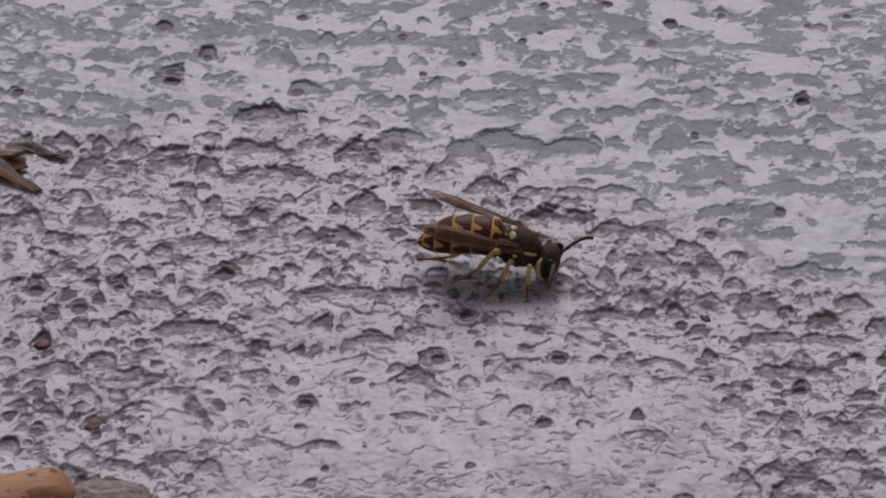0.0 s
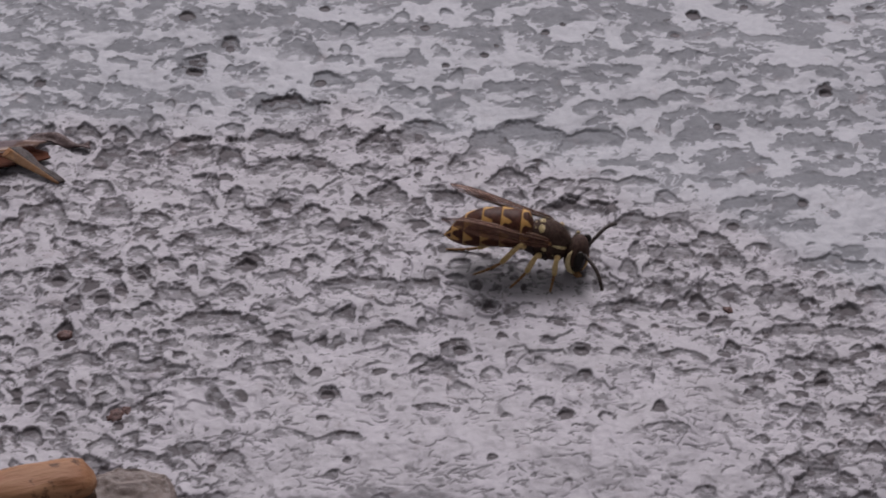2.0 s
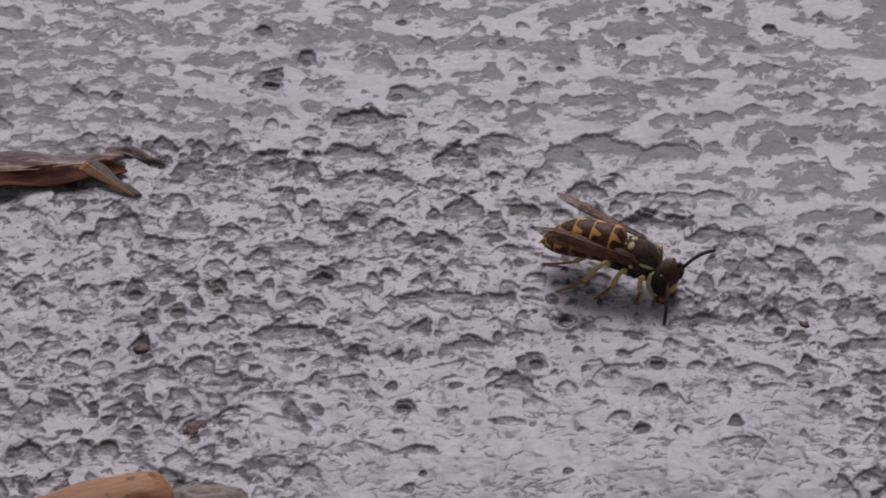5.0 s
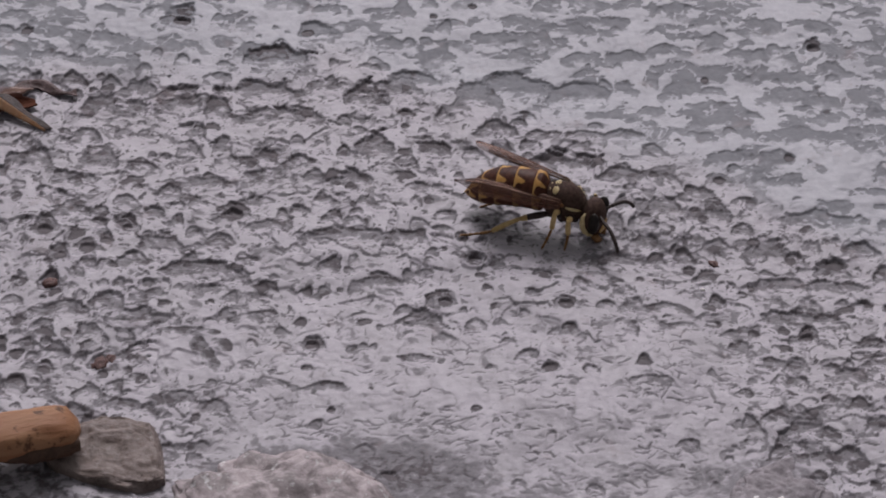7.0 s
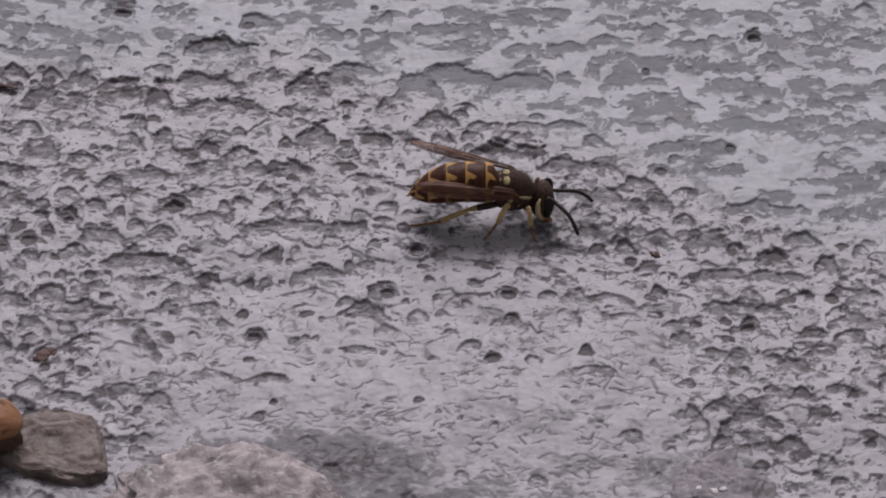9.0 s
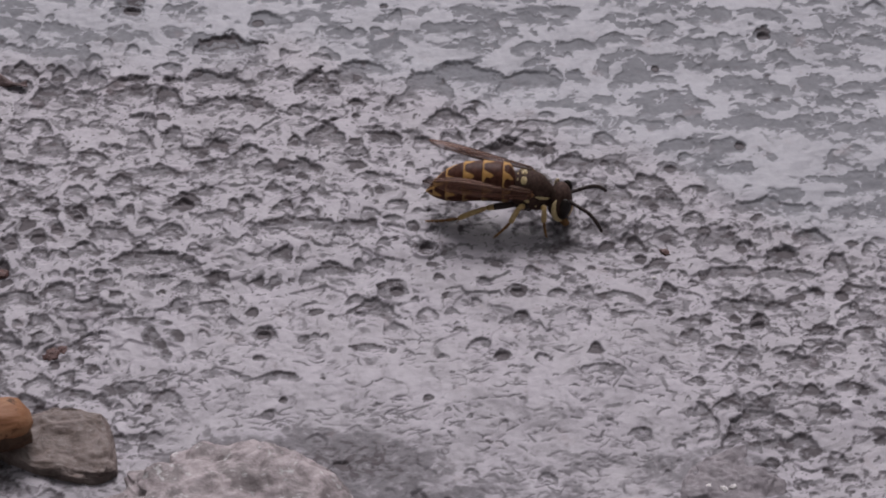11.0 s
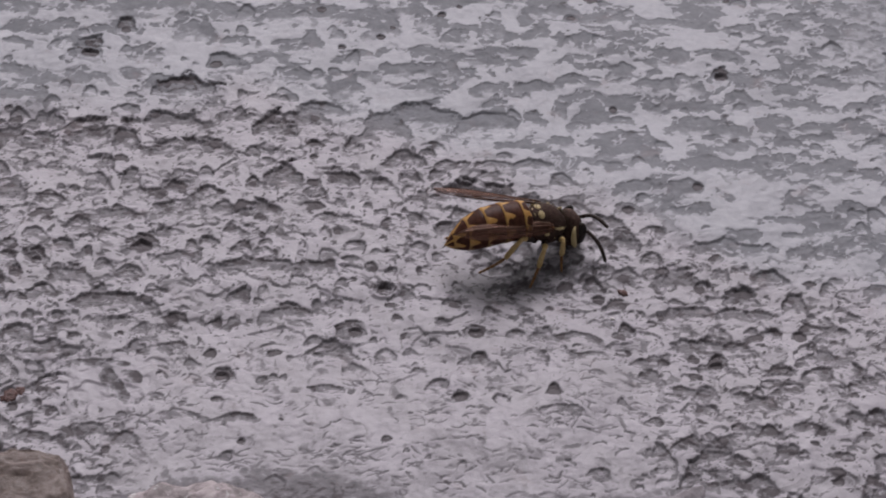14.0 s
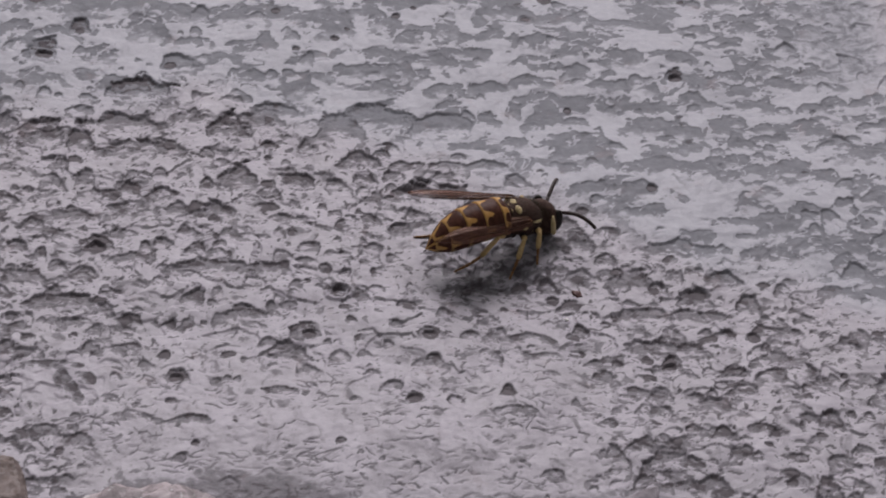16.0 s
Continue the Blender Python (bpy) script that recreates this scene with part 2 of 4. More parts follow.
def perlin(x, y, seed):
    ix, iy = np.floor(x), np.floor(y)
    fx, fy = x - ix, y - iy
    u, v = fx * fx * fx * (fx * (fx * 6 - 15) + 10), fy * fy * fy * (fy * (fy * 6 - 15) + 10)

    def corner(a, b):
        g = lattice(ix + a, iy + b, seed)
        return np.cos(g) * (fx - a) + np.sin(g) * (fy - b)

    low = corner(0, 0) * (1 - u) + corner(1, 0) * u
    high = corner(0, 1) * (1 - u) + corner(1, 1) * u
    return (low * (1 - v) + high * v) * 1.5


def fbm(x, y, seed, octaves=4, gain=0.5):
    total, amp = 0.0, 1.0
    for o in range(octaves):
        total = total + amp * perlin(x * 2 ** o, y * 2 ** o, seed + 17 * o)
        amp *= gain
    return total


def smooth(a, b, v):
    k = np.clip((v - a) / (b - a), 0, 1)
    return k * k * (3 - 2 * k)


# deep round holes: x, y, radius
HOLES_FAR = [(-28.2, 34.6, 0.75), (-42.3, 23.8, 0.64), (23.1, 35.7, 0.75), (28.2, 37.2, 0.48), (36.9, 35.3, 0.43), (41.0, 36.9, 0.43), (21.0, 32.1, 0.48), (10.3, 38.1, 0.48), (9.8, 33.4, 0.38), (8.0, 32.0, 0.43), (16.8, 38.8, 0.54), (-4.1, 33.3, 0.43), (1.9, 28.7, 0.43), (3.1, 30.1, 0.27), (-2.0, 26.9, 0.38), (-14.5, 24.5, 0.59), (-14.3, 36.7, 0.48), (-23.6, 29.6, 0.48), (35.5, 22.5, 1.07), (32.3, 5.3, 0.54), (25.4, 2.2, 0.54), (24.7, 17.8, 0.48), (-27.0, 25.9, 1.29)]
HOLES_NEAR = [(-30.4, -5.9, 0.86), (-32.2, -7.9, 0.64), (-33.9, -9.0, 0.75), (-36.3, -9.7, 0.64), (-38.1, -6.1, 1.07), (-20.5, -3.4, 1.39), (-17.3, -13.9, 0.59), (-12.5, -21.8, 0.96), (-4.6, 12.0, 0.75), (-0.5, -15.5, 0.96), (17.6, -24.0, 0.54), (31.7, -8.9, 0.48), (23.7, -3.4, 0.54), (30.7, -19.0, 0.59), (32.5, -20.0, 0.96), (40.6, -15.7, 0.64), (33.8, -28.7, 0.54), (32.6, -30.2, 0.43), (-27.1, -23.4, 1.07), (-36.7, -25.3, 0.64), (-39.4, -23.2, 0.64), (-10.6, -30.5, 0.38), (2.2, -9.9, 0.91), (26.9, -13.9, 0.48), (10.7, -16.1, 0.96), (9.0, -24.6, 0.75), (22.1, -10.5, 0.64), (-31.3, -25.9, 0.48), (28.4, -6.5, 0.54)]
# broad shallow flats of the far, smoother part, row by row: x, y, half width, half depth
FLATS_A = [(-33.1, 38.8, 1.9, 0.8), (-14.5, 38.6, 2.7, 1.3), (-11.4, 38, 2.3, 1.4), (14.3, 35.7, 3.1, 2.9), (35.9, 35.7, 1.9, 1.2), (-31.4, 35.4, 2.3, 2.2), (-40.6, 35.1, 2.3, 1.4), (1.5, 34.7, 1.7, 1), (-26.7, 33.5, 3.5, 1.8), (-20.9, 33.5, 5, 2.2), (5, 33.1, 1.9, 1.6), (19.2, 33.1, 3.8, 1.1), (-36.4, 32.8, 4.2, 1.4), (-42.5, 32.5, 1.9, 1.9), (-13.2, 32.5, 2.3, 1.9), (-8.2, 32.2, 3.1, 1.6), (-4, 32.2, 3.5, 1.8), (24.9, 31.9, 3.8, 1.1), (6.3, 31.2, 1.5, 1.9), (30.6, 31.2, 3.1, 0.9), (-16.9, 30, 2.3, 1.9), (-29.9, 30, 1.9, 1.1)]
FLATS_B = [(1.9, 30, 2.3, 2.5), (38.2, 30, 2.3, 0.8), (13, 29.4, 1.5, 2.4), (17.7, 29, 1.3, 1.4), (-41.6, 28.1, 2.9, 1.6), (-12.3, 28.1, 2.3, 0.9), (9.3, 28.1, 1.7, 1.1), (22.8, 27.8, 3.4, 1.6), (40, 27.8, 2.7, 0.9), (-34.6, 27.5, 1.5, 0.7), (-5.1, 27.5, 1.5, 1.6), (26.6, 26.6, 2.3, 1.1), (15.2, 26.1, 2.7, 0.9), (-21.4, 25.6, 1.9, 1.4), (30.7, 25.3, 2.7, 1.4), (36.4, 25.3, 1.9, 1.1), (11.4, 24.7, 4.2, 1.1), (-35, 22.9, 2.5, 1.2), (5.7, 22.9, 6.4, 1.3), (26, 22.9, 2.3, 1.3), (-6.5, 22.5, 3.8, 1.1), (21.5, 21.9, 2.6, 0.9)]
FLATS_C = [(-41.9, 21.3, 2.8, 1.3), (39.1, 21.3, 2.6, 1.1), (-19.7, 21, 2.6, 1.5), (29.3, 21, 2.6, 1.2), (32.3, 21, 1.9, 1.1), (-1.6, 20.7, 1.9, 2.1), (6.8, 20.7, 1.3, 1.2), (16.7, 20.7, 1.9, 1.1), (12.4, 20.4, 2.1, 1.1), (-40.4, 19.8, 1.7, 1.1), (-33.7, 19.2, 4.1, 1.1), (-18.8, 18.6, 1.3, 1.5), (37.4, 18.6, 1.9, 1.5), (19.4, 17.4, 0.9, 1.5), (16.8, 15.9, 1.3, 1.2), (25.3, 15.9, 1.5, 0.8), (21.2, 15, 1.5, 0.8), (32.7, 14.7, 3.3, 1.8), (40.9, 14.7, 2.2, 1.8), (36.3, 13.8, 2.2, 1.3), (34.2, 12.6, 1.7, 0.8), (19.2, 12.3, 1.8, 0.9)]
FLATS_D = [(41.1, 12.3, 1.1, 1.5), (25.8, 10.9, 3.7, 2.9), (36.1, 10.9, 1.7, 1.2), (39.1, 10.9, 0.8, 0.7), (28.7, 8.8, 0.9, 1.5), (33, 8.2, 3.1, 1.6), (24.6, 8, 1.3, 0.9), (38.2, 8, 2.6, 1.4), (26.3, 5.1, 2.6, 1), (31.3, 4.5, 2, 1.6), (20, 3.1, 2.2, 1), (41.4, 3.1, 1.1, 1.7), (25.4, 2.2, 1.5, 1), (31.2, 1.7, 2.5, 0.9), (39.8, 0.5, 2.2, 0.6)]
FLATS = FLATS_A + FLATS_B + FLATS_C + FLATS_D
# pits of the middle and near part, row by row: x, y, half width, half depth, darkness in tenths
PITS_A = [(-11.6, 32.5, 1, 1.3, 6), (-23.6, 30, 1.1, 1.1, 9), (-27.2, 25.7, 1.8, 2, 7), (-13.8, 24.7, 1.7, 1.2, 6), (-17.4, 20.4, 3.4, 1.5, 10), (-22.9, 17.1, 1.5, 0.9, 7), (-3.9, 17.1, 3.4, 1.2, 6), (-37.4, 16.5, 1, 1.1, 9), (-12.4, 16.2, 1.5, 1.1, 6), (-29.9, 15.6, 1.1, 1.2, 8), (-19.1, 15.6, 2.6, 1.1, 7), (5.6, 15.6, 4.8, 1.8, 6), (-5.7, 15.3, 3, 1.8, 6), (-17.6, 15, 3.3, 1.3, 7), (-32.1, 15, 0.9, 0.7, 6), (12.3, 15, 3.7, 1.8, 6), (-8.7, 14.4, 2, 1.8, 10), (2.6, 13.8, 2.6, 2.4, 6)]
PITS_B = [(-26.6, 13.2, 2.3, 2.2, 9), (-34.3, 12.3, 1.8, 2.1, 8), (-31, 12.3, 1.7, 1.5, 7), (-22.7, 12.3, 1.5, 2.2, 9), (-16.4, 11.2, 4.4, 1.6, 8), (-10.5, 10.7, 0.9, 0.8, 9), (4.4, 9.4, 2.2, 1.2, 8), (8.1, 9.1, 1.1, 0.6, 9), (12.9, 8.8, 2.2, 0.6, 8), (16.5, 8.8, 2.2, 0.7, 8), (-35.3, 7.7, 1.8, 1.2, 5), (-22.1, 6.8, 1, 1.3, 7), (-1.6, 6.2, 1.8, 1.2, 7), (19.2, 6.2, 1.2, 1, 7), (-7.4, 5.9, 2.2, 2, 8), (-10.4, 5.9, 0.7, 0.8, 10), (-25, 5.4, 1.6, 1.7, 5), (-17.8, 5.1, 1.3, 1.1, 9)]
PITS_C = [(10.6, 4.8, 4, 1.5, 10), (-21.6, 4.5, 1.5, 1.1, 6), (-39.8, 4.2, 1.8, 1.7, 7), (-33.8, 4.2, 2, 1.7, 6), (-4.3, 4.2, 1.3, 0.9, 8), (-14.7, 3.9, 1.6, 1.3, 8), (-29.6, 3.1, 2.2, 0.8, 8), (16, 2.8, 2.2, 1.1, 7), (-17.2, 1.4, 3.1, 1.6, 5), (-9.5, 1.4, 1.6, 1.2, 8), (-36.7, 1.1, 1.8, 1.1, 7), (-23.3, 0.8, 3.3, 1.1, 6), (23.8, -0.6, 1.4, 1.1, 6), (-26.8, -1.1, 1.4, 1.2, 8), (27.7, -1.4, 1.4, 1, 5), (-23.9, -2.2, 1.1, 0.9, 7), (-12, -2.2, 1.3, 1.1, 5), (20.1, -2.2, 2.2, 1.4, 7)]
PITS_D = [(24.4, -3.1, 2, 1.4, 6), (-20.4, -3.5, 1.6, 1.6, 10), (-15.9, -3.6, 0.6, 0.8, 9), (34.4, -3.9, 3.6, 1.4, 5), (-35.8, -4.2, 2.3, 1.9, 5), (17.9, -4.2, 1.6, 1, 7), (-9.1, -4.7, 1.1, 0.6, 7), (-25.7, -5, 0.6, 1, 7), (-38, -5.8, 1.3, 1.5, 8), (-30.3, -5.8, 1, 1.4, 10), (-17.6, -5.8, 2.7, 0.8, 6), (-24, -6.8, 1, 0.8, 6), (-9.4, -7.2, 5, 1.2, 6), (-4.4, -7.2, 2.1, 1.1, 6), (18.2, -7.2, 2, 1.3, 6), (-21.3, -7.6, 1.1, 0.9, 7), (-32.2, -7.8, 0.7, 0.9, 10), (24.6, -8, 1.8, 1.4, 5)]
PITS_E = [(29.5, -8, 2.1, 1.4, 6), (38.4, -8, 1.8, 1.1, 8), (-27.1, -8.6, 2.5, 1.4, 6), (32, -8.8, 0.9, 0.8, 10), (-33.9, -9.1, 0.7, 1, 10), (21.7, -9.1, 1.1, 1.2, 9), (15.6, -9.4, 3.5, 1.2, 7), (19, -9.4, 1.1, 1, 9), (-36.5, -9.9, 1.2, 1.4, 7), (35.4, -10.5, 1.9, 1.1, 8), (-29.5, -10.7, 1.4, 1.1, 8), (40.3, -11.5, 1.1, 1.3, 7), (-22.7, -12.3, 4.6, 1.3, 8), (30.3, -12.6, 3, 1, 7), (35.3, -12.6, 2.5, 1.2, 7), (-5.4, -12.9, 1.6, 0.7, 6), (-37.2, -13.7, 1.1, 1.3, 9), (-17, -14, 1.1, 0.7, 10)]
PITS_F = [(-7.2, -14.2, 2.5, 1.6, 4), (24.6, -15.3, 0.9, 1, 9), (-0.8, -15.8, 1.1, 1.1, 9), (10.7, -16.1, 1.2, 1, 7), (14.4, -16.1, 1.1, 0.7, 7), (4.9, -16.3, 1.4, 0.6, 5), (19.6, -16.6, 2.4, 0.7, 7), (-31.4, -16.9, 1.7, 1.6, 8), (-35.4, -17.9, 3.1, 1.2, 6), (31.9, -17.9, 4.2, 1.6, 6), (-17.9, -18.4, 2.1, 0.8, 4), (-2.6, -18.4, 2.1, 1.3, 8), (-29, -18.7, 3.8, 1.1, 7), (30.6, -19, 0.6, 0.7, 10), (16, -19, 1.2, 0.7, 5), (20.9, -19.2, 2.1, 0.6, 4), (32.7, -20, 1.2, 1.3, 10), (9.6, -20.1, 0.9, 0.5, 5)]
PITS_G = [(-32.9, -21, 1.5, 1, 4), (38.5, -21, 1.4, 0.8, 9), (-12.4, -21.8, 1.2, 1.1, 9), (-35.9, -23.1, 1.4, 0.9, 6), (-27.7, -23.4, 2.1, 1.6, 8), (-2.9, -23.6, 2.1, 0.6, 5), (39, -23.6, 1.4, 1, 9), (29.6, -24.1, 1.4, 0.9, 6), (31.5, -24.1, 1.2, 0.9, 8), (17.6, -24.1, 0.7, 0.8, 10), (-31.5, -24.4, 1.4, 1.3, 6), (9.1, -24.6, 0.9, 0.7, 7), (3.8, -24.9, 0.6, 0.4, 9), (-36.6, -25.1, 0.9, 0.8, 9), (36.1, -25.7, 1.7, 1.4, 8), (18.5, -26.9, 2.1, 0.7, 5), (-15.9, -27.4, 2.1, 0.7, 4), (-11.1, -27.7, 2.1, 0.7, 6)]
PITS_H = [(-32.6, -28.2, 1.4, 0.8, 6), (34.1, -28.7, 0.6, 0.6, 9), (-24.3, -29.4, 2, 0.8, 6), (36.8, -29.7, 1.4, 0.8, 8), (-29.4, -30.2, 2.2, 0.8, 7), (-20.9, -30.4, 1.4, 1, 6), (29.2, -31.4, 1.7, 0.8, 7), (31.5, -32.2, 1.4, 1.1, 7), (26.8, -32.2, 1, 1.2, 6), (38.3, -32.2, 1.4, 1, 7)]
PITS = PITS_A + PITS_B + PITS_C + PITS_D + PITS_E + PITS_F + PITS_G + PITS_H
# a fan-shaped dent: x, y, half width, half depth, darkness in tenths, turn
MARKS = [(-22.4, -22.9, 3.1, 0.9, 5, -62), (-23.7, -20.3, 2.9, 0.6, 6, -4), (-20.9, -22.0, 1.2, 0.8, 5, -30)]

X0, X1, Y0, Y1 = -56.0, 60.0, -52.0, 46.0
far_steps = np.cumsum(2.0 * 1.45 ** np.arange(25))
GX = np.concatenate([X0 - far_steps[::-1], np.arange(X0, X1, 0.118), X1 + far_steps])
GY = np.concatenate([Y0 - far_steps[::-1], np.arange(Y0, Y1, 0.132), Y1 + far_steps])


def ground_relief():
    """Height in millimetres, and how much grime and painted shade lies there, over the whole grid."""
    X, Y = np.meshgrid(GX, GY)
    out = np.maximum(np.maximum(X0 - X, X - X1), np.maximum(Y0 - Y, Y - Y1))
    inner = 1 - smooth(-6, 0, out)
    wx = X + 1.1 * fbm(X / 5.0, Y / 4.0, 3, 3)
    wy = Y + 0.8 * fbm(X / 5.0 + 31, Y / 4.0, 5, 3)
    h = 0.55 * fbm(X / 26, Y / 22, 11, 3)
    # how the crust changes over the slab: smooth with broad flats far off, pitted in the middle, finely wrinkled near by
    broad = smooth(8, 21, Y + 0.5 * np.maximum(X, -8) + 4 * fbm(X / 14, Y / 14, 77, 2))
    fine = smooth(-14, -30, Y + 4 * fbm(X / 12, Y / 12, 78, 2)) * smooth(30, 18, np.abs(X - 4))
    mid = (1 - broad) * (1 - fine)
    calm = np.exp(-((X - 1) / 16) ** 2 - ((Y + 18) / 8) ** 2)  # a smoother pale stretch
    h += (0.02 * fbm(X / 0.8, Y / 0.7, 71, 3) + 0.08 * fbm(X / 3.2, Y / 2.8, 72, 3)) * inner
    blot = fbm(wx / 0.9, wy / 0.85, 47, 4, 0.55)
    bend_small = fbm(X / 0.6, Y / 0.6, 91, 3, 0.55)
    bend_large = fbm(X / 1.9, Y / 1.7, 92, 4, 0.55)
    torn = smooth(-0.35, 0.3, fbm(X / 1.3 + 9, Y / 1.2, 97, 3, 0.6))
    clouds = smooth(-0.1, 0.6, fbm(wx / 2.6, wy / 2.4, 48, 4, 0.6))
    specks = smooth(0.2, 0.5, fbm(wx / 1.3, wy / 1.2, 49, 4, 0.6))
    grime_shade = np.clip(0.24 * clouds * (1 - 0.6 * broad) + (0.26 * mid + 0.12 * broad + 0.24 * fine) * specks, 0, 1) * inner * (1 - 0.25 * calm)
    dug = np.zeros_like(h)
    mottle = fbm(X / 1.5 + 40, Y / 1.3, 93, 4, 0.6) * (1 - 0.75 * broad)

    def pit(x, y, rx, ry, dark, turn=0.0, floor=0.46, close=0.42, depth=None, ragged=0.3, arch=0.4, fray=0.65, spread=0.5):
        """A dip with a crisp far wall, its shade painted dark; grey film on its floor, which runs out in islands
        towards the near side.
        """
        r = 1.7 * max(rx, ry)
        i0, i1 = np.searchsorted(GX, (x - r, x + r))
        j0, j1 = np.searchsorted(GY, (y - r, y + r))
        if i1 - i0 < 2 or j1 - j0 < 2:
            return
        s = (slice(j0, j1), slice(i0, i1))
        dx, dy = X[s] - x, Y[s] - y
        c, n = math.cos(radians(turn)), math.sin(radians(turn))
        u, v = (c * dx + n * dy) / rx, (c * dy - n * dx) / ry
        v = v + arch * (u * u - 0.3)
        big, small = bend_large[s] * min(1.0, 0.35 + 0.4 * rx), bend_small[s]
        rho = np.sqrt(u * u + v * v) * (1 + ragged * big + 0.07 * small)
        inside = smooth(1.03, 0.95, rho)
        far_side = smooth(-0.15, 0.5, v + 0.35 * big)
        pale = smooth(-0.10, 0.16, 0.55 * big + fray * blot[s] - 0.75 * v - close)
        # the far wall's shade, put into the colour
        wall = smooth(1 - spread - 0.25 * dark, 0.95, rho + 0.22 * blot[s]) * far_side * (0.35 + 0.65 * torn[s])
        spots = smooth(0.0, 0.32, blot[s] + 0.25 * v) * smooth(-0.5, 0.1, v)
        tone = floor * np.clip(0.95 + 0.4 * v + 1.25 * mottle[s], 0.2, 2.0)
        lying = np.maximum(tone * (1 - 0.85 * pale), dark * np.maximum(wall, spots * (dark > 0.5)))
        grime_shade[s] = grime_shade[s] * (1 - inside) + inside * np.clip(lying, 0, 1)
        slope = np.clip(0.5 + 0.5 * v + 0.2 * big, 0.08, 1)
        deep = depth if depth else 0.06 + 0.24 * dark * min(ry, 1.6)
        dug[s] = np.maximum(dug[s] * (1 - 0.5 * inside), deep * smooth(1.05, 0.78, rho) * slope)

    rng = np.random.default_rng(5)

    def zone(x, y):
        j, i = min(np.searchsorted(GY, y), len(GY) - 1), min(np.searchsorted(GX, x), len(GX) - 1)
        return broad[j, i], fine[j, i], mid[j, i]

    def still(x, y):
        return math.exp(-((x - 1) / 16) ** 2 - ((y + 18) / 8) ** 2)

    # the far, smoother part: a film of grime lies in connected shallows between pale ridges
    level = fbm(wx / 5.2, wy / 3.4, 101, 4, 0.5) - 0.20 + 0.02 * np.clip(Y - 25, 0, 15)
    isles = smooth(0.0, 0.16, 0.2 * blot + 0.62 * bend_large - 0.7 * level - 0.08)
    shallow = smooth(0.0, 0.035, level) * (1 - isles) * broad * inner
    grime_shade = np.maximum(grime_shade * (1 - 0.7 * smooth(-0.05, 0.1, level) * broad), 0.53 * shallow * (1 + 0.15 * bend_small))
    dug = np.maximum(dug, 0.07 * smooth(-0.03, 0.08, level) * broad * inner)
    for x, y, rx, ry in FLATS:
        pit(x, y, 0.92 * rx, 1.15 * ry, 0.60, rng.uniform(-8, 8), 0.52, 0.42, 0.10, 0.45, 0.25, 0.35)
    for k in range(420):  # the same flats go on to both sides
        x, y = rng.choice((rng.uniform(X0, -43), rng.uniform(41, X1))), rng.uniform(-10, Y1)
        if rng.random() > zone(x, y)[0]:
            continue
        rx = rng.uniform(0.8, 2.4)
        pit(x, y, rx, rx * rng.uniform(0.5, 0.9), 0.56, rng.uniform(-15, 15), 0.52, rng.uniform(0.1, 0.5), 0.10, 0.45, 0.25, 0.35)
    # thin pale ridges wind through the film
    vein = smooth(0.085, 0.03, np.abs(fbm(wx / 3.6, wy / 2.5, 133, 3, 0.5) + 0.03)) * smooth(-0.12, 0.08, bend_large) * broad * inner
    grime_shade *= 1 - 0.85 * vein
    dug *= 1 - 0.8 * vein
    # crooked ledges, with painted shade on the walls that face the near side
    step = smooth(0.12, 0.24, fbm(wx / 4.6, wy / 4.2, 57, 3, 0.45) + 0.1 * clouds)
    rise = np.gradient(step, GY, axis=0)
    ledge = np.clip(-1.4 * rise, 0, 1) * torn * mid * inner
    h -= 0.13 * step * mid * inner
    grime_shade = np.maximum(grime_shade + 0.06 * step * mid * inner, 0.6 * ledge)
    # the pitted part: pits of all sizes, the large ones first
    crowd = fbm(GX[None, ::40] / 17, GY[::40, None] / 15, 55, 2)
    pits = []
    for k in range(3300):
        x, y = rng.uniform(X0, X1), rng.uniform(Y0, Y1)
        b, f, m = zone(x, y)
        c = crowd[min(np.searchsorted(GY, y) // 40, crowd.shape[0] - 1), min(np.searchsorted(GX, x) // 40, crowd.shape[1] - 1)]
        if rng.random() > (0.25 * b + (0.72 + 0.6 * c) * m + 0.16 * f) * (1 - 0.7 * still(x, y)):
            continue
        listed = abs(x) < 41 and -31 < y < 37
        rad = min(0.42 * (1 - rng.random()) ** -0.62, 1.15 if listed else 1.7) * (0.6 if f > 0.5 else 0.75 if b > 0.5 else 1.0)
        pits.append((rad, x, y, rad * rng.uniform(0.85, 1.5), rng.uniform(0.35, 0.9) * (0.7 if b > 0.5 else 1.0), rng.uniform(-30, 30)))
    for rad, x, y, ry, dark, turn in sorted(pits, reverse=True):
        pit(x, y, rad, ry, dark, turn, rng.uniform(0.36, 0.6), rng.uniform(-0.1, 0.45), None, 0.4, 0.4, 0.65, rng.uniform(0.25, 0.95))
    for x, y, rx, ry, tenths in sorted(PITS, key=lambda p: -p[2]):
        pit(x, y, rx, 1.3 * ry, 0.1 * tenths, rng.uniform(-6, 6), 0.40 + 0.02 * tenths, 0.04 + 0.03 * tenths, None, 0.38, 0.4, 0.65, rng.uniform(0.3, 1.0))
    for k in range(520):  # dark blots with soft edges
        x, y = rng.uniform(X0, X1), rng.uniform(Y0, Y1)
        if rng.random() > zone(x, y)[2] * (1 if x < -4 or x > 20 else 0.35) * (1 - 0.85 * still(x, y)):
            continue
        rx = rng.uniform(0.35, 0.95)
        pit(x, y, rx, rx * rng.uniform(0.7, 1.2), rng.uniform(0.75, 1.0), rng.uniform(-40, 40), rng.uniform(0.75, 1.1), 1.2, 0.2, 0.7, 0.1, 0.5, 0.9)
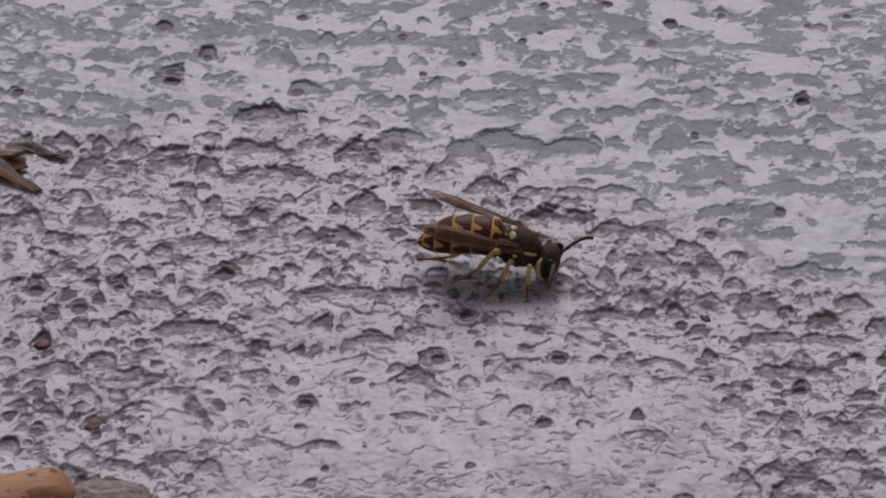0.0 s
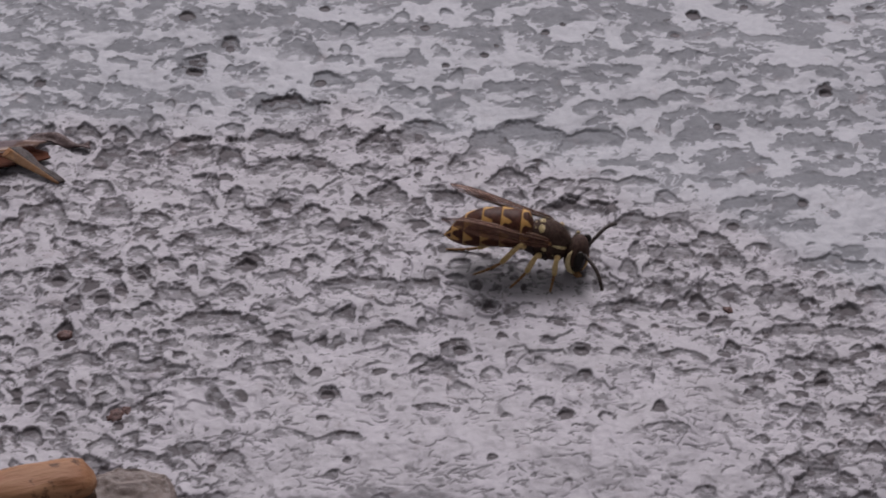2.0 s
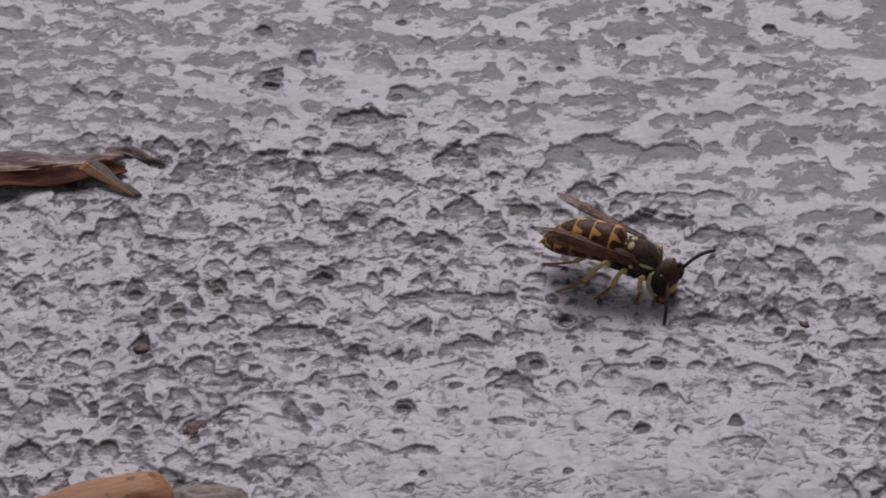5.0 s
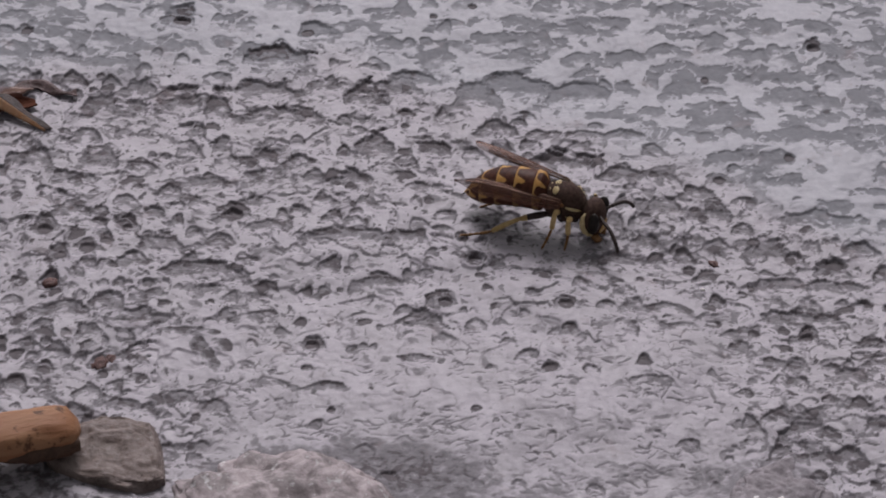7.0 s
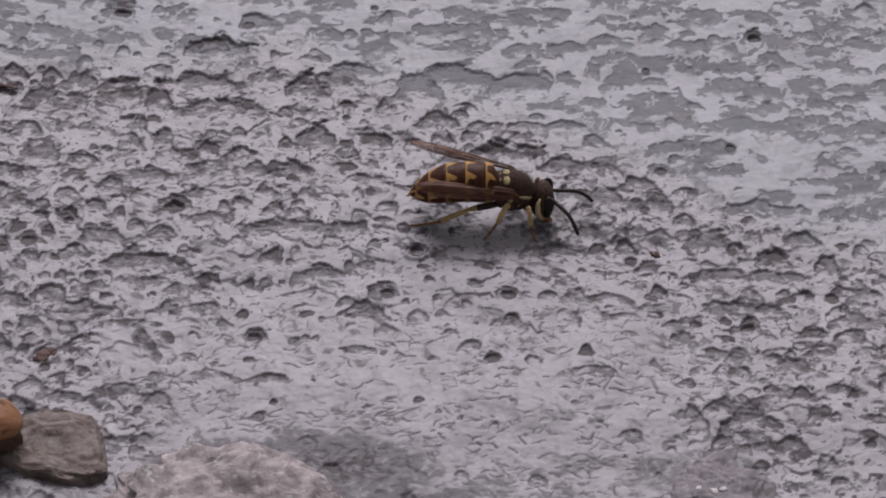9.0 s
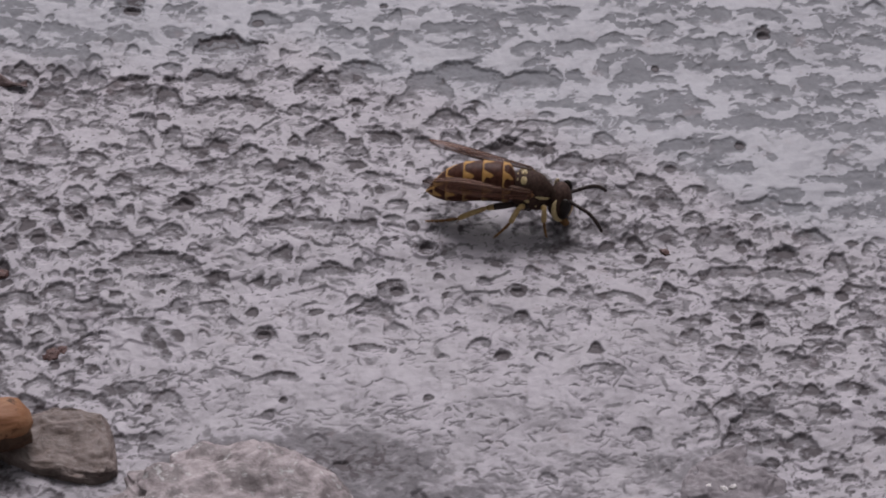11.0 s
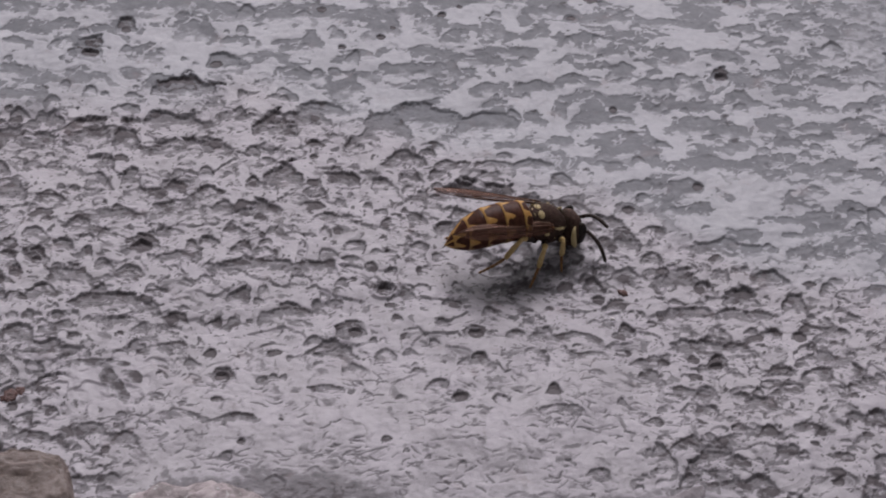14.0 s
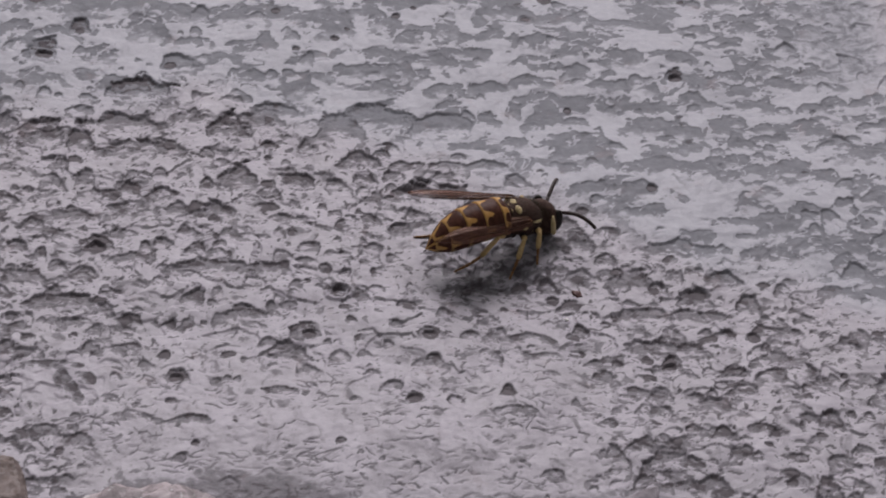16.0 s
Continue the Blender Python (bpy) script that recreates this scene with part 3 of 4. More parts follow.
    # dark flecks of dirt, in clusters
    flecks = smooth(0.42, 0.6, fbm(wx / 0.75, wy / 0.7, 59, 3, 0.6) + 0.22 * (clouds - 0.5)) * (mid + 0.25 * broad + 0.3 * fine) * (1 - 0.5 * calm)
    grime_shade = np.maximum(grime_shade, 0.85 * flecks * inner)
    # thin crooked wrinkles in the near part
    some = fbm(GX[None, ::20] / 4.5, GY[::20, None] / 3.0, 63, 3)
    for k in range(9000):
        x, y = rng.uniform(X0, X1), rng.uniform(Y0, -8)
        b, f, m = zone(x, y)
        dense = some[min(np.searchsorted(GY, y) // 20, some.shape[0] - 1), min(np.searchsorted(GX, x) // 20, some.shape[1] - 1)]
        if rng.random() > (f + 0.08 * m) * min(max(0.45 + 1.3 * dense, 0.06), 1.0):
            continue
        half, wide, turn, curve, dark = rng.uniform(0.22, 0.95), rng.uniform(0.11, 0.19), math.radians(rng.normal(0, 32)), rng.normal(0, 0.45), rng.uniform(0.3, 0.68)
        i0, i1 = np.searchsorted(GX, (x - half - 0.5, x + half + 0.5))
        j0, j1 = np.searchsorted(GY, (y - half - 0.5, y + half + 0.5))
        s = (slice(j0, j1), slice(i0, i1))
        dx, dy = X[s] - x, Y[s] - y
        along, across = math.cos(turn) * dx + math.sin(turn) * dy, math.cos(turn) * dy - math.sin(turn) * dx
        off = np.abs(across - curve * (along * along - 0.33 * half * half) + 0.12 * bend_large[s])
        line = smooth(wide, 0.25 * wide, off) * smooth(half, 0.7 * half, np.abs(along))
        h[s] -= 0.05 * line
        grime_shade[s] = np.maximum(grime_shade[s], dark * line)
    for k in range(2400):  # short curved scratches and pores
        x, y = rng.uniform(X0, X1), rng.uniform(Y0, Y1)
        b, f, m = zone(x, y)
        if rng.random() > (0.08 * b + 0.40 * m + 0.16 * f) * (1 - 0.1 * still(x, y)):
            continue
        rx = rng.uniform(0.3, 0.75)
        pit(x, y, rx, rx * rng.uniform(0.3, 0.8), rng.uniform(0.4, 0.8), rng.uniform(-35, 35), 0.25, -0.1, rng.uniform(0.06, 0.14))
    # dirt along the near edge, where the stones lie
    cloud = fbm(X / 4.5, Y / 3, 84, 5, 0.62)
    strip = smooth(-33, -40, Y + 2.5 * fbm(X / 7, Y / 5, 83, 3)) * smooth(-0.45, 0.35, cloud + 0.012 * (18 - np.abs(X + 4)))
    heap = smooth(1.0, 0.45, np.hypot((X + 8) / 21, (Y + 44) / 10.5) + 0.3 * cloud)
    silt = smooth(1.0, 0.5, np.hypot((X + 9) / 14, (Y + 37.5) / 4.6) + 0.35 * cloud)
    silt = np.maximum(silt, smooth(1.0, 0.5, np.hypot((X - 27) / 8, (Y + 39.0) / 4.0) + 0.35 * cloud))
    grime_shade = np.maximum(grime_shade, (0.36 * strip + 0.28 * heap + 0.36 * silt) * inner * (1 + 0.6 * blot))
    worn = smooth(46, 53, X + 3 * bend_large) * smooth(17, 26, Y)  # a duller, rougher corner
    grime_shade = np.maximum(grime_shade * (1 - 0.5 * worn), 0.34 * worn * inner * (1 + 0.7 * blot))
    # the dark inside of each hole is painted as well as dug
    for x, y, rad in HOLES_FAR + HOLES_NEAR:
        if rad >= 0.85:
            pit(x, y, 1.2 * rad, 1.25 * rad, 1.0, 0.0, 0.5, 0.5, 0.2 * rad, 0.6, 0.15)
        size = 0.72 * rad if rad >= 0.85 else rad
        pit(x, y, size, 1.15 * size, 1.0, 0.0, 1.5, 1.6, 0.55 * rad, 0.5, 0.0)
    pit(-22.8, -22.4, 4.6, 3.4, 0.01, 0.0, 0.08, 1.2, 0.02, 0.3, 0.0)  # a smooth pale spot round the fan-shaped dent
    for x, y, rx, ry, tenths, turn in MARKS:
        pit(x, y, rx, ry, 0.1 * tenths, turn, 0.62, 1.2, 0.1, 0.15, 0.0)
    for x, y, r in ((2.2, -9.9, 1.0), (22.1, -11.2, 0.6)):  # two pits with a raised rim
        h += 0.22 * r * np.exp(-((np.hypot(X - x, Y - y) - 1.15 * r) / (0.2 * r)) ** 2)
    h -= dug
    return X, Y, h, grime_shade, broad * inner


def build_ground():
    X, Y, h, grime_shade, broad = ground_relief()
    rows, cols = X.shape
    me = bpy.data.meshes.new("ground")
    co = np.stack([X, Y, h], -1).reshape(-1, 3) * MM
    idx = np.arange(rows * cols).reshape(rows, cols)
    quads = np.stack([idx[:-1, :-1], idx[:-1, 1:], idx[1:, 1:], idx[1:, :-1]], -1).reshape(-1, 4)
    me.vertices.add(len(co))
    me.vertices.foreach_set("co", co.ravel())
    me.loops.add(quads.size)
    me.loops.foreach_set("vertex_index", quads.ravel().astype(np.int32))
    me.polygons.add(len(quads))
    me.polygons.foreach_set("loop_start", np.arange(0, quads.size, 4, dtype=np.int32))
    me.polygons.foreach_set("use_smooth", np.ones(len(quads), dtype=bool))
    film = me.attributes.new("grime_shade", "FLOAT", "POINT")
    film.data.foreach_set("value", grime_shade.ravel().astype(np.float32))
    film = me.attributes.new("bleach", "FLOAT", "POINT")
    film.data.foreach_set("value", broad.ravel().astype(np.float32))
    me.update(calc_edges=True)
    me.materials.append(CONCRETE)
    tagged(new("ground", me), "weathered light grey concrete, pitted, with grey grime and painted shade in the hollows", "concrete ground", kind="structure")
    return h


RELIEF = build_ground()


def height(x, y):
    """The ground's height at a place, in millimetres."""
    i, j = int(np.searchsorted(GX, x)), int(np.searchsorted(GY, y))
    return float(RELIEF[max(j - 1, 0):j + 1, max(i - 1, 0):i + 1].mean())


# ---- the litter on the ground ----
def rock(name, x, y, radii, turn, sink, material, label, seed, rough=0.28, boxy=1.0, group="stones"):
    bm = bmesh.new()
    bmesh.ops.create_icosphere(bm, subdivisions=6, radius=1.0)
    spin = pose(0, 0, 0, *turn).to_3x3()
    for v in bm.verts:
        n = v.co.normalized()
        p = Vector([math.copysign(abs(q) ** boxy, q) for q in n])
        p *= 1 + rough * noise.fractal(n * 1.5 + Vector((seed, seed, 0)), 1.0, 2.0, 4)
        v.co = spin @ Vector((p.x * radii[0], p.y * radii[1], p.z * radii[2])) * MM
    for v in bm.verts:  # broken, flattened faces
        p = v.co / MM
        for k in range(5):
            n = Vector((math.cos(seed + k * 2.1), math.sin(seed * 1.7 + k * 1.3), 0.5 + 0.5 * math.cos(seed + k))).normalized()
            d = p.dot(n) - 0.78 * (abs(n.x) * radii[0] + abs(n.y) * radii[1] + abs(n.z) * radii[2]) * 0.8
            if d > 0:
                p = p - 0.8 * d * n
        v.co = p * MM
    for v in bm.verts:  # a grainy, crumbling skin
        p = v.co / MM + Vector((seed, 0, 0))
        v.co.z += MM * (0.34 * noise.fractal(p * 0.5, 1.0, 2.0, 3) + 0.13 * noise.fractal(p * 1.8, 1.0, 2.0, 3))
    low = min(v.co.z for v in bm.verts)
    ob = part(name, bm, material)
    ob.location = (x * MM, y * MM, height(x, y) * MM - low - sink * MM)
    return tagged(ob, label, "stone", group)


rock("stone", -29.9, -36.7, (5.6, 4.4, 1.15), (0, 0, -8), 1.25, BROWN_STONE, "flat brownish grey stone lying on the concrete", 2.3, 0.12, 0.55)
rock("stone", -13.6, -46.0, (11.2, 8.0, 1.5), (0, 0, 4), 1.0, PALE_STONE, "pale pinkish stone with a rough broken face", 5.1, 0.45, 0.9)
rock("stone", 28.6, -41.2, (4.6, 4.5, 0.7), (0, 0, -5), 1.25, GREY_STONE, "low grey stone with glinting grains", 8.4, 0.35, 0.8)


def wood_chip(x, y):
    """A split, rounded end of a twig, its bark gone."""
    ob = thing("wood_chip", "split piece of raw orange-brown wood", "wood", pose(x * MM, y * MM, 3.1 * MM, 0, 2, 20))
    rings = []
    for k in range(22):
        s = k / 21
        grow = min(1.0, 0.35 + 1.1 * s) * (1.0 if s < 0.88 else math.sqrt(max(0.05, 1 - ((s - 0.88) / 0.125) ** 2)))
        rings.append((-9.0 + 16.5 * s, 0.25 * math.sin(3 * s), 0.2 * math.sin(5 * s), 2.5 * grow, 1.75 * grow))
    bm = loft(rings, 28, power=0.85)
    for v in bm.verts:
        p = v.co / MM
        v.co += Vector((0, 0, 1)) * MM * 0.28 * noise.fractal(Vector((p.x * 0.25, p.y * 1.1, p.z * 1.1)), 1.0, 2.0, 3)
    part("split_wood", bm, WOOD, ob)
    # a darker piece along the lower front, towards the rounded end
    underside = loft([(-0.6 + 7.6 * k / 13, -1.55 + 0.08 * math.sin(2.0 * k), -0.62, 1.12 * (0.25 + 0.75 * min(1, k / 5)) * (1 if k < 12 else 0.75), 0.95 * (0.3 + 0.7 * min(1, k / 6)) * (1 if k < 12 else 0.75)) for k in range(14)], 18, power=0.85)
    part("underside", underside, DARK_UNDERSIDE, ob, "dark lower front of the wood")
    return ob


DARK_UNDERSIDE = stone_material("dark_underside", (0.055, 0.03, 0.02), (0.09, 0.05, 0.032), 0.7)
wood_chip(-39.6, -38.4)


def sheet(corner, nu, nv, thick):
    """A thin plate over the surface corner(u, v), in millimetres, with a real thickness."""
    bm = bmesh.new()
    top = [[Vector(corner(i / nu, j / nv)) for j in range(nv + 1)] for i in range(nu + 1)]
    sides = []
    for off in (0.0, -thick):
        sides.append([[bm.verts.new((p + Vector((0, 0, off))) * MM) for p in row] for row in top])
    a, b = sides
    for i in range(nu):
        for j in range(nv):
            bm.faces.new((a[i][j], a[i + 1][j], a[i + 1][j + 1], a[i][j + 1]))
            bm.faces.new((b[i][j], b[i][j + 1], b[i + 1][j + 1], b[i + 1][j]))
    for i in range(nu):
        bm.faces.new((a[i][0], b[i][0], b[i + 1][0], a[i + 1][0]))
        bm.faces.new((a[i][nv], a[i + 1][nv], b[i + 1][nv], b[i][nv]))
    for j in range(nv):
        bm.faces.new((a[0][j], a[0][j + 1], b[0][j + 1], b[0][j]))
        bm.faces.new((a[nu][j], b[nu][j], b[nu][j + 1], a[nu][j + 1]))
    bmesh.ops.recalc_face_normals(bm, faces=bm.faces)
    return bm


def dry_leaf():
    ob = thing("dry_leaf", "curled dry brown leaf with a folded tip, lying on the concrete", "leaf", pose(-46.0 * MM, 12.2 * MM, -0.2 * MM, 0, 0, 9))

    def blade(u, v):
        x = -15 + 20 * u
        w = 2.6 * (0.45 + 0.55 * math.sin(math.pi * min(1, 0.25 + 0.6 * u))) * (1 - 0.35 * u ** 6)
        x += 0.7 * math.sin(7 * v) * u ** 4 + 0.2 * math.sin(19 * v) * u ** 6
        y = -w + 2 * w * v + 0.2 * math.sin(6 * u)
        z = 0.55 + 1.3 * abs(math.sin((v - 0.32) * 2.6)) * (0.6 + 0.4 * math.sin(4 * u + 1)) + 0.18 * math.sin(17 * u + 5 * v)
        return x, y, z

    part("blade", sheet(blade, 40, 14, 0.16), LEAF, ob)

    def fold(u, v):  # the side of the fold that faces the light, painted paler
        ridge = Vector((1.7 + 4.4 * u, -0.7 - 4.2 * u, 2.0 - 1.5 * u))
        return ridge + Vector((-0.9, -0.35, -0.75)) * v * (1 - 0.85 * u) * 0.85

    # the shaded side of the fold, coloured darker
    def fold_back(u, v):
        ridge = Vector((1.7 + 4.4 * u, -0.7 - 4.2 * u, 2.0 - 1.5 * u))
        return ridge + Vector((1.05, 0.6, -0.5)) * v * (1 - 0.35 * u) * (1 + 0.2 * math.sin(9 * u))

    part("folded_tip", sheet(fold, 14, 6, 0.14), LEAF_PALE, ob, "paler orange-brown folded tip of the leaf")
    part("folded_tip", sheet(fold_back, 14, 6, 0.14), LEAF_SHADED, ob, "back of the folded tip, painted dark as its shaded side")
    def scrap(u, v):  # the crumpled far edge
        return 3.6 + 6.0 * u, 1.5 + 0.9 * math.sin(5 * u) + (2 * v - 1) * (0.95 + 0.3 * math.sin(13 * u)) * (1 - 0.5 * u), 0.4 - 0.15 * u + 0.2 * math.sin(9 * u + 4 * v)

    part("crumpled_edge", sheet(scrap, 20, 6, 0.14), LEAF_DARK, ob, "dark crumpled edge of the leaf")
    rib = tube([(-15 + 2.4 * k, 0.45 - 0.05 * k + 0.1 * math.sin(2.3 * k), 1.0 + 0.1 * math.sin(k)) for k in range(8)], [0.08] * 8, 8)
    part("midrib", rib, LEAF_PALE, ob, "pale midrib")


dry_leaf()


def crumb(x, y, size, label, seed, material, lift=0.0):
    bm = egg((0, 0, 0), (1.15 * size, 0.9 * size, 0.42 * size), (0, 0, 30 * seed), 18, 0.5, 1.7, seed)
    low = min(v.co.z for v in bm.verts)
    ob = part("soil_crumb", bm, material)
    ob.location = (x * MM, y * MM, (height(x, y) + lift - 0.5 * size) * MM - low)
    return tagged(ob, label, "soil crumb", "crumbs on the concrete")


crumb(-37.0, -13.7, 0.72, "rust-brown crumb of soil in a hollow", 1.2, RUST)
crumb(-31.6, -24.3, 0.8, "rust-brown crumb of soil in a hollow", 2.2, RUST)
crumb(-30.7, -23.6, 0.6, "small dark brown crumb of soil", 3.7, RUST)
crumb(24.5, -9.6, 0.42, "small reddish crumb of soil", 4.4, RUST)
for cx, cy, cs, cd in ((26.9, -41.6, 0.4, 3.3), (28.3, -41.8, 0.34, 4.1), (29.1, -41.5, 0.28, 6.6), (23.3, -13.5, 0.2, 5.2)):
    crumb(cx, cy, cs, "small white grain of quartz", cd, QUARTZ, 0.35 if cy < -40 else 0.1)


# ---- the wasp: x forward, y to its left, z up, origin under the thorax ----
NECK = Vector((1.65, 0, 1.95))
wasp = thing("wasp", "black and yellow wasp with smoky folded wings, feeding on the concrete", "wasp")


def build_gaster():
    """Six plates, each overlapping the next one to the rear."""
    def axis(s):  # s 0 at the waist, 1 at the tip
        x = -1.4 - 8.6 * s
        return x, 3.4 + 0.45 * math.sin(math.pi * s) - 1.3 * s ** 2

    def girth(s):
        g = 2.0 * (min(1.0, s / 0.09) ** 0.5) * (1 - max(0.0, (s - 0.36) / 0.64) ** 3.5)
        return max(g, 0.06)

    cuts = [0.0, 0.14, 0.36, 0.57, 0.76, 0.9, 1.0]
    for k in range(6):
        s0, s1 = cuts[k], min(1.0, cuts[k + 1] + (0.02 if k < 5 else 0))
        x1, z1 = axis(s1)
        rings = []
        for j in range(13):
            s = s0 + (s1 - s0) * j / 12 - (0.035 if k and j == 0 else 0)
            x, z = axis(s)
            g = girth(max(s, 0.004)) * (1.02 if j > 9 else 1.0 if j > 1 else 0.97)
            rings.append((x - x1, 0, z - z1, g * 1.0, g * 1.02))
        # the plate's own space has its origin at the rear edge
        ob = part("abdomen_segment", loft(rings[::-1], 40, belly=0.74), BANDED, wasp)
        ob.location = (x1 * MM, 0, z1 * MM)
    part("sting", tube([(-9.9, 0, 1.95), (-10.25, 0, 1.8)], [0.07, 0.02], 8), BLACK, wasp, "short dark sting")
    part("waist", tube([(-1.9, 0, 3.2), (-2.2, 0, 3.1), (-2.7, 0, 3.1)], [0.5, 0.32, 0.55], 14), BLACK, wasp)


build_gaster()


def hairs(name, count, at, length, parent, seed):
    """Fine hairs as thin spikes; at(rng) gives root and normal in millimetres."""
    rng = random.Random(seed)
    bm = bmesh.new()
    for _ in range(count):
        p, n = at(rng)
        d = (n + Vector((rng.uniform(-0.5, 0.3), rng.uniform(-0.4, 0.4), rng.uniform(-0.2, 0.4)))).normalized()
        u = d.cross(Vector((0.3, 0.5, 0.8))).normalized() * 0.014
        w = d.cross(u)
        base = [bm.verts.new((p + u * math.cos(a) + w * math.sin(a) / 1.0) * MM) for a in (0, 2.1, 4.2)]
        top = bm.verts.new((p + d * length * rng.uniform(0.6, 1.2)) * MM)
        for i in range(3):
            bm.faces.new((base[i], base[(i + 1) % 3], top))
    return tagged(part(name, bm, HAIR, parent), kind="stuff")


def build_thorax():
    """Built along its own axis, then tipped forwards."""
    tip = pose(-0.1 * MM, 0, 3.0 * MM, 0, 25, 0) @ Matrix.Diagonal((0.9, 0.93, 0.93, 1))

    def add(name, bm, material, label=""):
        bmesh.ops.transform(bm, matrix=tip, verts=bm.verts)
        part(name, bm, material, wasp, label)

    rings = []
    for k in range(17):
        x = -2.45 + 4.9 * k / 16
        g = max(0.12, 1 - abs(x / 2.5) ** 2.4) ** 0.5
        rings.append((x, 0, 0.12 * math.sin(2.2 * x + 1.6) - 0.14, 1.88 * g, 1.95 * g))
    add("thorax", loft(rings, 36), DOWNY, "downy black thorax")
    for sy in (-1, 1):
        add("yellow_mark", egg((-1.45, 0.6 * sy, 1.26), (0.34, 0.5, 0.14), (-18 * sy, -28, 0)), CREAM, "cream mark on the thorax")
        add("yellow_mark", egg((-2.0, 0.42 * sy, 0.93), (0.08, 0.2, 0.08), (-22 * sy, -48, 0)), CREAM, "small cream mark on the thorax")
        add("shoulder_stripe", tube([(0.2, 1.72 * sy, 0.72), (0.8, 1.6 * sy, 0.72), (1.45, 1.3 * sy, 0.66), (1.85, 0.98 * sy, 0.62)], [0.09, 0.17, 0.16, 0.08], 10), CREAM, "cream stripe along the shoulder")
        add("wing_scale", egg((-0.35, 1.72 * sy, 0.78), (0.42, 0.22, 0.22)), AMBER)
        add("side_spot", egg((-0.35, 1.82 * sy, -0.1), (0.3, 0.13, 0.26)), CREAM, "cream spot on the flank")
        add("side_spot", egg((0.75, 1.70 * sy, -0.35), (0.2, 0.12, 0.16)), CREAM, "small cream spot on the flank")

    def at(rng):
        a, x = rng.uniform(0.1, math.pi - 0.1), rng.uniform(-2.2, 2.2)
        n = Vector((0, math.cos(a), math.sin(a)))
        g = max(0.12, 1 - abs(x / 2.5) ** 2.4) ** 0.5 * 1.78
        p = tip @ ((Vector((x, 0, 0)) + n * g) * MM) / MM
        return p, tip.to_3x3() @ n

    hairs("down", 620, at, 0.42, wasp, 3)


build_thorax()


def build_head():
    """Origin at the neck; the face looks forward and down."""
    skull = egg((0.86, 0, -0.62), (1.2, 1.85, 2.1), (0, 10, 0), 32)
    for v in skull.verts:  # narrower towards the jaws
        k = max(0.0, (-0.3 * MM - v.co.z) / MM)
        v.co.y *= 1 - 0.2 * k
        v.co.x += 0.08 * k * MM
    head = part("head", skull, DOWNY, wasp, "black head")
    head.location = NECK * MM
    for sy in (-1, 1):
        part("eye", egg((1.42, 1.34 * sy, -0.25), (0.6, 0.55, 1.22), (6 * sy, 14, 14 * sy), 24), EYE_SHELL, head, "dark glossy eye")
        part("cheek_stripe", tube([(0.86, 1.42 * sy, 1.0), (0.66, 1.62 * sy, 0.7), (0.54, 1.76 * sy, 0.2), (0.52, 1.8 * sy, -0.4), (0.6, 1.72 * sy, -1.0), (0.78, 1.5 * sy, -1.5), (1.0, 1.2 * sy, -1.85)], [0.07, 0.18, 0.25, 0.27, 0.25, 0.18, 0.07], 14), CREAM, head, "cream stripe behind the eye")
        part("mandible", tube([(1.1, 0.95 * sy, -2.0), (1.3, 0.8 * sy, -2.6), (1.36, 0.4 * sy, -3.0), (1.38, 0.1 * sy, -3.1)], [0.36, 0.36, 0.24, 0.06], 12), AMBER, head, "yellow-brown jaw")
    part("face_plate", egg((1.66, 0, -1.35), (0.36, 0.85, 0.9), (0, 20, 0)), YELLOW, head, "yellow face plate")
    part("forehead_mark", egg((1.88, 0, 0.1), (0.14, 0.32, 0.24)), YELLOW, head, "yellow mark between the antennae")

    def at(rng):
        a, b = rng.uniform(-2.6, 2.6), rng.uniform(0.2, 1.3)
        n = Vector((0.4 * math.cos(a) * math.cos(b), math.sin(a) * math.cos(b), math.sin(b)))
        return Vector((0.68 + 0.8 * n.x, 1.75 * n.y, -0.3 + 1.65 * n.z)), n

    hairs("head_down", 200, at, 0.34, head, 8)
    return head


head = build_head()


def build_antenna(side):
    """Along +x from its root: a short shaft, then a curved whip of joints."""
    pts, radii = [(0, 0, 0), (0.12, 0, 0.03), (0.9, 0, 0.22), (1.05, 0, 0.26)], [0.13, 0.17, 0.18, 0.14]
    n = 11
    for k in range(n):
        for e, rr in ((0.06, 0.16), (0.5, 0.2), (0.94, 0.175)):
            s = (k + e) / n
            pts.append((1.05 + 3.42 * s, 0, 0.28 + 0.62 * math.sin(math.pi * s * 0.92) - 0.42 * s))
            radii.append(rr * (1.0 if s < 0.85 else 0.92))
    pts.append((4.52, 0, -0.02))
    radii.append(0.05)
    ob = part("antenna", tube(pts, radii, 12), BLACK, head, "black jointed antenna")
    ob.location = (1.75 * MM, 0.5 * side * MM, 0.15 * MM)
    return ob


left_antenna, right_antenna = build_antenna(1), build_antenna(-1)


